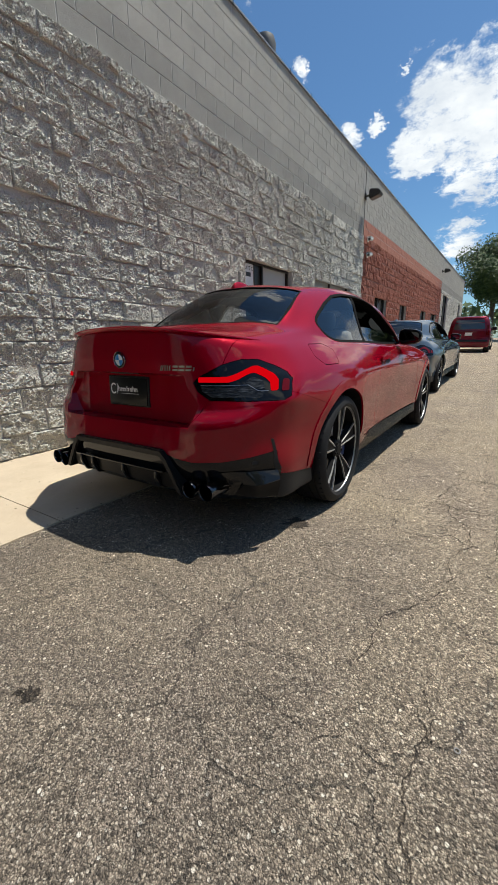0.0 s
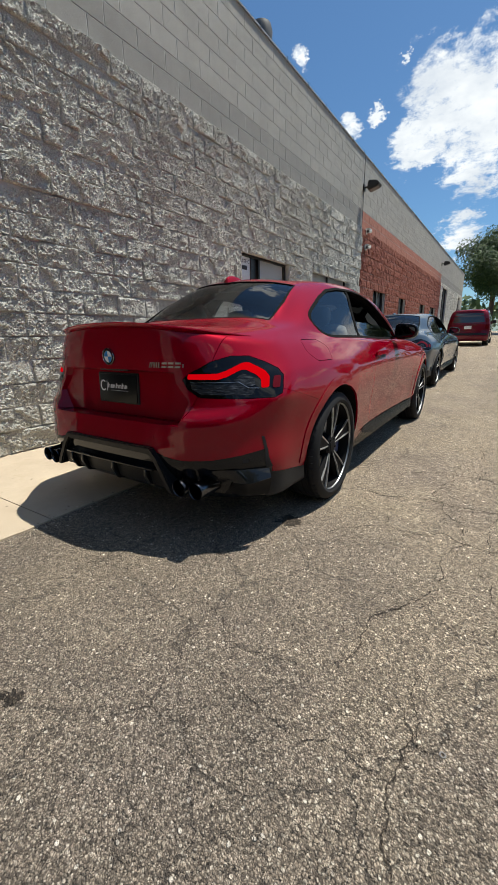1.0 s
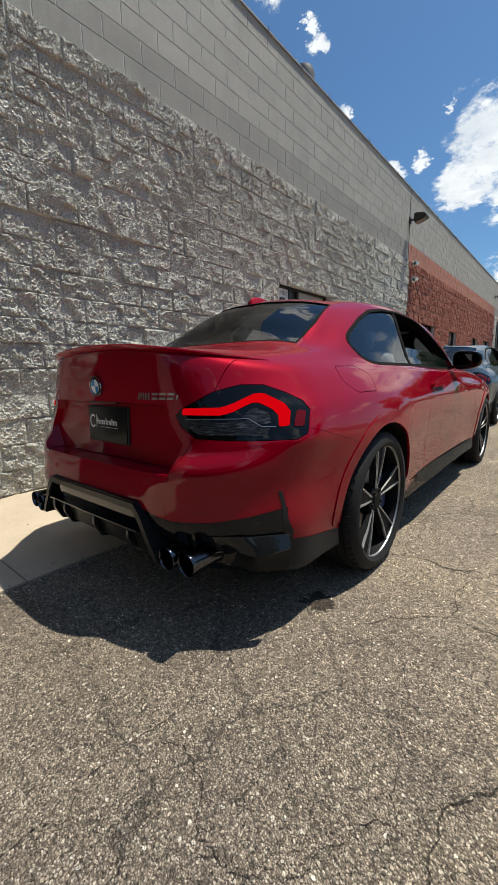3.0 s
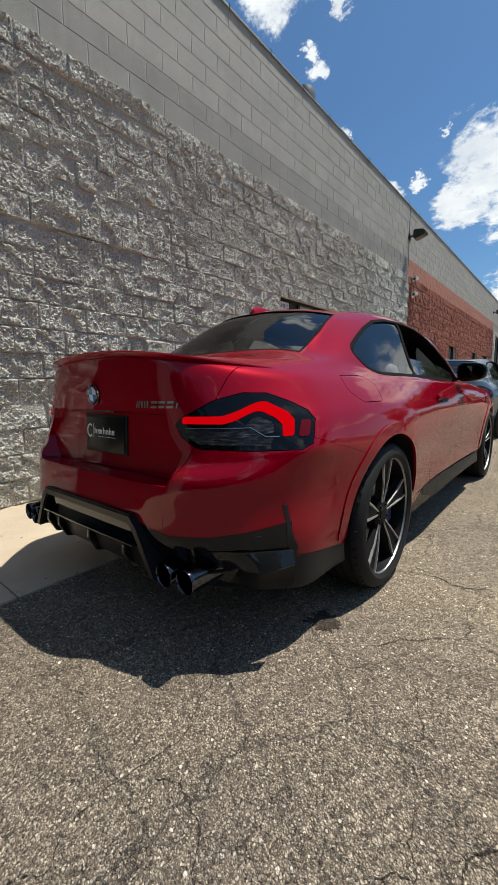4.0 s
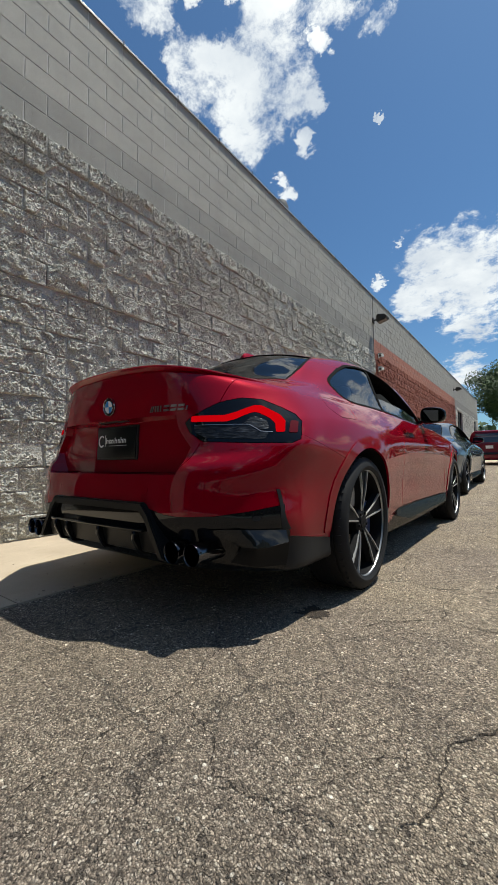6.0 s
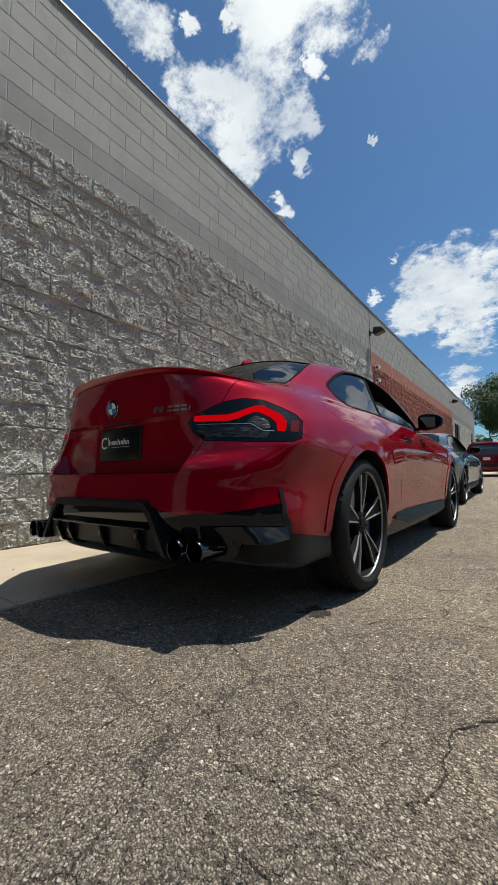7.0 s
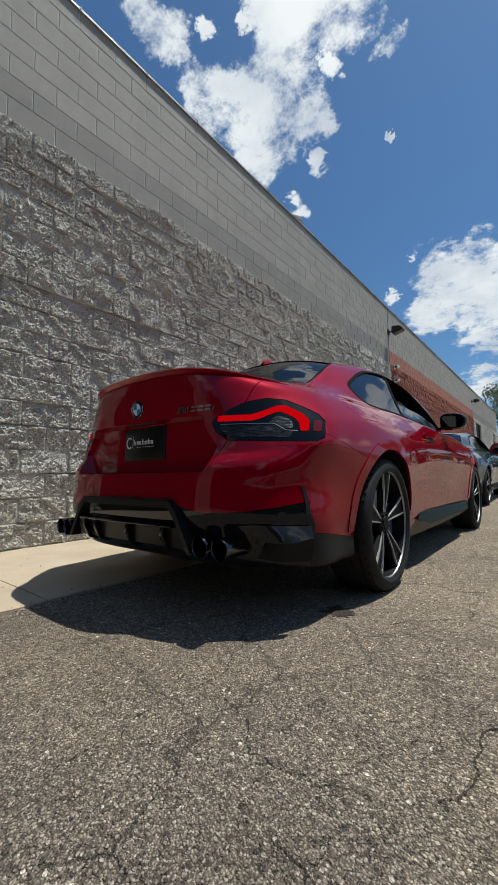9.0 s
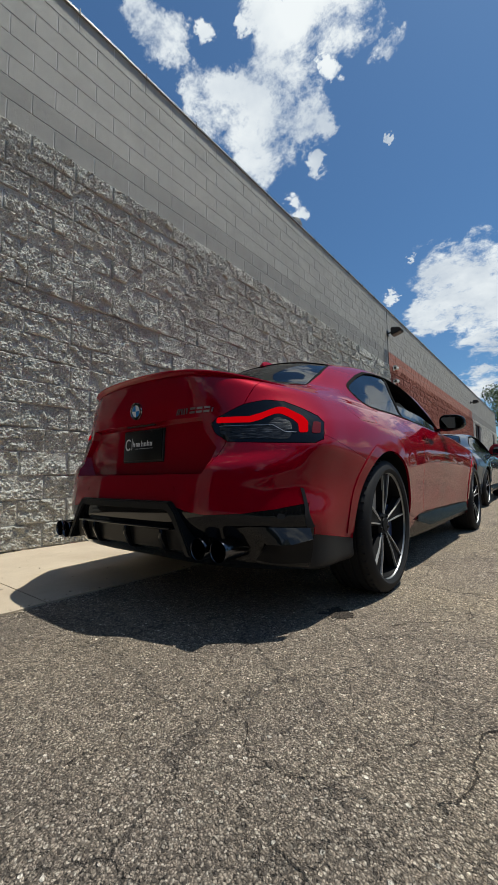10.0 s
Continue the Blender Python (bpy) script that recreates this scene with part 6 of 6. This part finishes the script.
# ---- fittings of the building ----
def window_unit(name, o, posts, panes, label, category):
    """A dark metal frame with panes in an opening of the wall."""
    y0, y1, z0, z1 = o
    w = new(name)
    w.location = (WALL_X - 0.11, 0, 0)
    tagged(w, label, category, kind="structure")
    f = 0.05
    for a, b, c, d in ((y0, y1, z1 - f, z1), (y0, y1, z0, z0 + f), (y0, y0 + f, z0 + f, z1 - f), (y1 - f, y1, z0 + f, z1 - f)):
        bm = bmesh.new()
        box(bm, -0.05, 0.05, a, b, c, d, 0.004)
        part("window_frame", bm, DARK_FRAME, w)
    cuts = [y0 + f] + list(posts) + [y1 - f]
    for y in posts:
        bm = bmesh.new()
        box(bm, -0.045, 0.045, y - f / 2, y + f / 2, z0 + f, z1 - f, 0.004)
        part("mullion", bm, DARK_FRAME, w)
    for i, (a, b) in enumerate(zip(cuts, cuts[1:])):
        bm = bmesh.new()
        box(bm, -0.006, 0.006, a + (f / 2 if i else 0), b - (f / 2 if i < len(posts) else 0), z0 + f, z1 - f)
        part("pane", bm, panes[i % len(panes)], w)
    # near-black slab added in place of the unlit room behind the panes
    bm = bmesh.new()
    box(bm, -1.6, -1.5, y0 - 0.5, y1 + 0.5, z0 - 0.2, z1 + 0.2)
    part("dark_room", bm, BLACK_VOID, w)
    return w


GLAZING = glass_material("shop_glass", (0.55, 0.58, 0.57))
# opaque pale stand-in; on the door it paints the light reflected in the glass
PALE_PANE = material("pale_pane", (0.42, 0.43, 0.42), 0.6)
o = OPENINGS
window_unit("door_1", o[0], (4.36, 4.60), (GLAZING, DARK_FRAME, PALE_PANE), "dark bronze shopfront door with a pale pane", "door")
window_unit("window_1", o[1], (7.6,), (PALE_PANE,), "wide window with a pale blind in a dark frame", "window")
window_unit("window_2", o[2], (11.6,), (PANE,), "dark doorway glazing in the red wall", "window")
for k in (3, 4, 5):
    window_unit("window_%d" % k, o[k], (), (PANE,), "small dark window in the red block wall", "window")
window_unit("door_2", o[6], (25.4,), (PANE, DARK_FRAME), "tall dark doorway in the far grey section", "door")
window_unit("door_3", o[7], (), (PANE,), "tall dark doorway near the end of the building", "door")

window_unit("door_4", o[8], (-3.85, -2.5), (DARK_FRAME, PANE, DARK_FRAME), "dark loading door in the block wall", "door")

# the suite sign in the first pane of the shopfront
sign = new("sign")
sign.location = (WALL_X - 0.085, 4.175, 2.03)
tagged(sign, "white suite sign behind the shopfront glass", "sign")
bm = bmesh.new()
box(bm, -0.004, 0.004, -0.165, 0.165, -0.36, 0.19, 0.002)
part("board", bm, material("sign_white", (0.72, 0.74, 0.74), 0.5), sign)
INK = material("dark_ink", (0.03, 0.03, 0.03), 0.6)
up = Matrix(((0, 0, 1, 0.006), (1, 0, 0, 0), (0, 1, 0, 0), (0, 0, 0, 1)))
written("writing", "SUITE C", 0.082, INK, Matrix.Translation((0, 0, 0.12)) @ up, sign, 0.0008, "dark lettering")
bm = bmesh.new()
box(bm, 0.0045, 0.0065, -0.075, 0.075, -0.005, 0.06)
part("number_bar", bm, INK, sign, "dark bar")


LAMP_LENS = material("dim_lamp_lens", (0.09, 0.088, 0.08), 0.3)


def wall_lamp(y, z):
    l = new("wall_lamp")
    l.location = (WALL_X, y, z)
    tagged(l, "dark bronze flood lamp on a short arm on the wall", "wall lamp", "wall lamps")
    bm = bmesh.new()
    box(bm, 0.0, 0.03, -0.07, 0.07, -0.07, 0.07, 0.006)
    part("back_plate", bm, DARK_FRAME, l, smooth=40)
    bm = bmesh.new()
    tube(bm, (0.02, 0, 0), (0.16, 0, 0.015), 0.022, seg=12)
    part("arm", bm, DARK_FRAME, l, smooth=40)
    bm = prism(bmesh.new(), [(0.13, 0.09), (0.16, 0.12), (0.36, 0.085), (0.42, 0.02), (0.40, -0.03), (0.15, -0.10), (0.13, -0.08)], -0.13, 0.13, "xz")
    bmesh.ops.bevel(bm, geom=bm.edges[:], offset=0.012, segments=2, affect="EDGES")
    part("housing", bm, DARK_FRAME, l, smooth=40)
    bm = prism(bmesh.new(), [(0.17, -0.094), (0.385, -0.036), (0.383, -0.044), (0.172, -0.104)], -0.10, 0.10, "xz")
    part("lens", bm, LAMP_LENS, l, "dim lamp lens")


wall_lamp(9.62, 4.58)
wall_lamp(23.3, 4.55)

CAM_WHITE = material("white_camera_shell", (0.72, 0.72, 0.70), 0.4)
for z in (3.62, 3.235):
    c = new("security_camera")
    c.location = (WALL_X, 9.93, z)
    tagged(c, "small white bullet security camera on the red wall", "camera", "security cameras")
    bm = bmesh.new()
    box(bm, 0.0, 0.05, -0.06, 0.06, -0.06, 0.06, 0.01)
    part("base", bm, CAM_WHITE, c, smooth=40)
    bm = bmesh.new()
    tube(bm, (0.05, 0, -0.01), (0.11, 0, 0.0), 0.02, seg=12)
    part("bracket", bm, CAM_WHITE, c, smooth=40)
    bm = bmesh.new()
    tube(bm, (0.12, -0.15, -0.02), (0.12, 0.08, 0.02), 0.042, seg=20)
    box(bm, 0.075, 0.165, -0.18, 0.06, 0.035, 0.05, 0.004)
    part("housing", bm, CAM_WHITE, c, smooth=40)
    bm = bmesh.new()
    tube(bm, (0.12, -0.152, -0.021), (0.12, -0.165, -0.023), 0.033, seg=20)
    part("lens", bm, PANE, c)

# control joint between the grey and the red sections
bm = bmesh.new()
box(bm, WALL_X - 0.02, WALL_X + 0.006, RED_FROM - 0.012, RED_FROM + 0.012, 0, WALL_TOP - 0.04)
tagged(part("trim_joint", bm, DARK_FRAME), "dark sealant joint between grey and red walls", "joint", kind="structure")

# roof vent
VENT_METAL = material("weathered_vent_metal", (0.11, 0.11, 0.11), 0.6, 0.3)
v = new("roof_vent")
v.location = (-2.62, 5.75, 4.85)
tagged(v, "grey metal roof vent standing behind the parapet", "roof vent")
bm = bmesh.new()
tube(bm, (0, 0, 0), (0, 0, 1.12), 0.13, seg=24)
part("pipe", bm, VENT_METAL, v, smooth=40)
bm = bmesh.new()
lathe(bm, [(1.05, 0.15), (1.08, 0.19), (1.22, 0.20), (1.32, 0.17), (1.40, 0.02)], 24, "Z")
part("cowl", bm, VENT_METAL, v, smooth=40)

# flashing clips along the wall top
for k in range(20):
    bm = bmesh.new()
    y = 0.502 + k * 2 * LONG
    box(bm, WALL_X + 0.0225, WALL_X + 0.027, y - 0.006, y + 0.006, WALL_TOP - 0.036, WALL_TOP + 0.040, 0.001)
    ob = part("clip", bm, DARK_FRAME, bpy.data.objects["trim"])


# ---- marks on the ground ----
def stain(x, y, r, seed, mat, label):
    bm = bmesh.new()
    pts = []
    for a in np.linspace(0, 2 * math.pi, 90, endpoint=False):
        c, d = math.cos(a), math.sin(a)
        q = r * (0.62 + 0.55 * noise.noise((c * 1.4, d * 1.4, seed)) + 0.35 * noise.noise((c * 5, d * 5, seed + 3)))
        pts.append((x + q * c * 1.3, y + q * d))
    prism(bm, pts, -0.006, 0.0012, "xy")
    tagged(part("stain", bm, mat), label, "stain", kind="structure")


TAR = asphalt_material("oil_soaked_asphalt", 0.22)
stain(0.631, -1.058, 0.034, 3, TAR, "small dark tar spot on the asphalt")
stain(0.595, -1.075, 0.018, 8, TAR, "small dark tar spot on the asphalt")
stain(0.80, 0.345, 0.085, 5, TAR, "dark oil blotch on the asphalt by the wheel")

def crack(path, wide, seed):
    """A jagged crack: the way is halved and shaken a few times, then given an uneven width."""
    rnd = random.Random(seed)
    pts = [Vector((*p, 0)) for p in path]
    for step in range(5):
        out = [pts[0]]
        for a, b in zip(pts, pts[1:]):
            d = b - a
            out += [(a + b) / 2 + Vector((-d.y, d.x, 0)) * rnd.uniform(-0.17, 0.17), b]
        pts = out
    verts, faces = [], []
    for i, p in enumerate(pts):
        d = (pts[min(i + 1, len(pts) - 1)] - pts[max(i - 1, 0)]).normalized()
        w = wide * max(0.08, rnd.uniform(0.2, 1.0) + 0.5 * noise.noise((i * 0.15, seed, 0))) * min(1.0, 0.15 + min(i, len(pts) - 1 - i) / 12)
        side = Vector((-d.y, d.x, 0)) * w / 2
        verts += [(*(p + side).xy, 0.0012), (*(p - side).xy, 0.0012)]
        if i:
            n = 2 * i
            faces.append((n - 2, n - 1, n + 1, n))
    return verts, faces


def build_cracks():
    ways = [([(1.61, -0.36), (1.623, -0.484), (1.634, -0.58), (1.679, -0.593)], 0.0034), ([(1.59, -0.48), (1.613, -0.667), (1.622, -0.778), (1.632, -0.846), (1.64, -0.95)], 0.0063),
            ([(0.64, 0.15), (0.686, -0.168), (0.721, -0.546), (0.74, -0.90)], 0.0034), ([(0.773, -0.47), (0.89, -0.444), (0.992, -0.527), (1.188, -0.547), (1.30, -0.52)], 0.0034),
            ([(1.50, 1.9), (1.513, 0.918), (1.596, 0.253), (1.528, -0.016), (1.413, -0.268), (1.367, -0.464)], 0.0070), ([(1.10, 0.33), (1.303, -0.158), (1.339, -0.285), (1.20, -0.54)], 0.0029),
            ([(0.88, 0.98), (1.234, 0.994), (1.74, 1.021), (2.4, 1.10)], 0.0085), ([(1.25, 0.55), (1.554, 0.631), (2.1, 0.64)], 0.0070), ([(1.153, -0.684), (1.253, -0.705), (1.396, -0.723), (1.60, -0.70)], 0.0029),
            ([(1.05, 1.5), (1.6, 1.62), (2.3, 1.55)], 0.0100), ([(1.9, 2.9), (1.75, 1.9), (1.85, 1.05), (1.70, 0.40), (1.85, -0.2)], 0.0050), ([(1.2, 2.5), (1.9, 2.35), (2.6, 2.5)], 0.0130),
            ([(0.989, 0.30), (1.15, 0.47), (1.25, 0.55), (1.30, 0.98)], 0.0060)]
    verts, faces = [], []
    for k, (way, wide) in enumerate(ways):
        v, f = crack(way, wide, k + 21)
        base = len(verts)
        verts += v
        faces += [tuple(i + base for i in q) for q in f]
    me = bpy.data.meshes.new("cracks")
    me.from_pydata(verts, [], faces)
    me.materials.append(CRACK)
    tagged(new("cracks", me), "fine jagged cracks running through the worn asphalt", "cracks", kind="stuff")


CRACK = asphalt_material("crack_dirt", 0.26)
build_cracks()

def edge_gravel():
    """Crumbs of stone along the ragged edge between concrete and asphalt."""
    rnd = random.Random(31)
    verts, faces = [], []
    seed = bmesh.new()
    bmesh.ops.create_icosphere(seed, subdivisions=1, radius=1.0)
    ico, tri = [v.co.copy() for v in seed.verts], [tuple(v.index for v in f.verts) for f in seed.faces]
    seed.free()
    for _ in range(1100):
        y = rnd.uniform(-2.0, 4.0)
        x = KERB_X + rnd.gauss(0.012, 0.035) if rnd.random() < 0.8 else rnd.uniform(-1.85, -0.4)
        r = rnd.uniform(0.002, 0.0055) * (1.5 if rnd.random() < 0.08 else 1.0)
        ground = 0.008 if x < KERB_X - 0.01 else 0.0
        base, flat = len(verts), rnd.uniform(0.4, 0.8)
        for p in ico:
            k = r * rnd.uniform(0.75, 1.25)
            verts.append((x + p.x * k * 1.2, y + p.y * k, ground + r * flat * 0.7 + p.z * k * flat))
        faces += [tuple(i + base for i in f) for f in tri]
    me = bpy.data.meshes.new("gravel")
    me.from_pydata(verts, [], faces)
    me.materials.append(CRUMB)
    tagged(new("gravel", me), "pale stone crumbs along the edge of the concrete strip", "gravel", kind="stuff")


CRUMB = material("stone_crumb", (0.45, 0.37, 0.28), 0.9)
nk = Nodes(CRUMB)
nk.color(nk.ramp(nk.island(), (0.0, (0.16, 0.13, 0.10)), (0.5, (0.42, 0.35, 0.27)), (1.0, (0.66, 0.57, 0.46))))
edge_gravel()

# a loose steel washer lying on the asphalt
bm = bmesh.new()
lathe(bm, [(0.0, 0.0050), (0.0, 0.0082), (0.0018, 0.0084), (0.0024, 0.0066), (0.0018, 0.0048), (0.0, 0.0050)], 24, "Z")
washer = part("washer", bm, material("dull_steel", (0.20, 0.19, 0.18), 0.6), smooth=40)
washer.location = (1.701, -0.572, 0.0004)
tagged(washer, "small loose steel washer lying on the asphalt", "washer")


# ---- trees ----
BARK = material("bark", (0.09, 0.065, 0.045), 0.9)
LEAF = material("leaf", (0.055, 0.10, 0.025), 0.6)
nl = Nodes(LEAF)
nl.color(nl.ramp(nl.island(), (0.0, (0.024, 0.052, 0.012)), (0.6, (0.050, 0.095, 0.022)), (1.0, (0.095, 0.14, 0.035))))


def build_tree(x, y, height, spread, seed, leaves=9000, leaf=0.20):
    rnd = random.Random(seed)
    t = new("tree")
    t.location = (x, y, rise(y))
    tagged(t, "leafy broad-crowned tree standing beyond the yard", "tree", "trees round the yard")
    bm = bmesh.new()
    tube(bm, (0, 0, -0.2), (0.1, 0.05, height * 0.42), height * 0.032, height * 0.020, 12)
    tips = []
    for k in range(9):
        a = k * 2.4 + rnd.uniform(-0.4, 0.4)
        z0 = height * rnd.uniform(0.28, 0.5)
        r = spread * rnd.uniform(0.45, 0.85)
        tip = Vector((math.cos(a) * r, math.sin(a) * r, height * rnd.uniform(0.55, 0.92)))
        mid = Vector((tip.x * 0.4, tip.y * 0.4, (z0 + tip.z) / 2 + 0.2))
        tube(bm, (0.05, 0.03, z0), mid, height * 0.011, height * 0.008, 7)
        tube(bm, mid, tip, height * 0.008, height * 0.003, 7)
        tips += [mid, tip]
    part("trunk", bm, BARK, t, smooth=50)
    clumps = [(tp + Vector((rnd.gauss(0, 0.4), rnd.gauss(0, 0.4), rnd.gauss(0, 0.3))), spread * rnd.uniform(0.22, 0.42)) for tp in tips for _ in range(2)]
    clumps += [(Vector((rnd.gauss(0, spread * 0.35), rnd.gauss(0, spread * 0.35), height * rnd.uniform(0.5, 0.95))), spread * rnd.uniform(0.2, 0.38)) for _ in range(10)]
    verts, faces = [], []
    for _ in range(leaves):
        c, r = rnd.choice(clumps)
        d = Vector((rnd.gauss(0, 1), rnd.gauss(0, 1), rnd.gauss(0, 0.8)))
        p = c + d.normalized() * r * rnd.random() ** 0.45
        u = Vector((rnd.gauss(0, 1), rnd.gauss(0, 1), rnd.gauss(0, 1))).normalized()
        w = u.orthogonal().normalized()
        l = leaf * rnd.uniform(0.6, 1.3)
        n = len(verts)
        verts += [p - u * l, p + w * l * 0.45, p + u * l, p - w * l * 0.45]
        faces.append((n, n + 1, n + 2, n + 3))
    me = bpy.data.meshes.new("crown")
    me.from_pydata(verts, [], faces)
    me.materials.append(LEAF)
    c = new("crown", me)
    c.parent = t


for k, (x, y, h, s) in enumerate([(-0.4, 46, 9.6, 3.8), (3.5, 49, 12.8, 4.6), (9.5, 52, 12, 5.0), (16, 40, 10, 4.5),
                                  (17, 14, 8.5, 4.0), (19, 4, 9, 4.2), (16, -7, 8, 3.8), (10, -15, 9.5, 4.4), (5, -19, 10, 4.4), (-0.5, -18, 9.5, 4.4), (-6, -20, 9, 4.2)]):
    build_tree(x, y, h, s, k + 1, 42000 if k < 3 else 9000, 0.13 if k < 3 else 0.20)


def far_woods():
    rnd = random.Random(77)
    verts, faces = [], []
    for k in range(34000):
        near = k >= 16000
        # a far belt to the north, a nearer and taller one behind and beside the yard
        a = rnd.uniform(1.5, 3.6) if near else rnd.uniform(-2.6, 2.0)
        r = rnd.uniform(25, 31) if near else rnd.uniform(72, 92)
        x, y = math.sin(a) * r, math.cos(a) * r
        top = (5.0 if near else 5.5) + 2.5 * noise.noise((a * 5, 0, 3)) + 1.5 * noise.noise((a * 17, 1, 3))
        p = Vector((x, y, 1.0 + top * rnd.random() ** 0.6))
        u = Vector((rnd.gauss(0, 1), rnd.gauss(0, 1), rnd.gauss(0, 1))).normalized()
        w = u.orthogonal().normalized()
        n, l = len(verts), 0.65 * rnd.uniform(0.6, 1.3)
        verts += [p - u * l, p + w * l * 0.6, p + u * l, p - w * l * 0.6]
        faces.append((n, n + 1, n + 2, n + 3))
    me = bpy.data.meshes.new("far_woods")
    me.from_pydata(verts, [], faces)
    me.materials.append(LEAF)
    tagged(new("far_woods", me), "distant belt of green trees round the yard", "trees", kind="stuff")


far_woods()
lay_blocks(WALL)
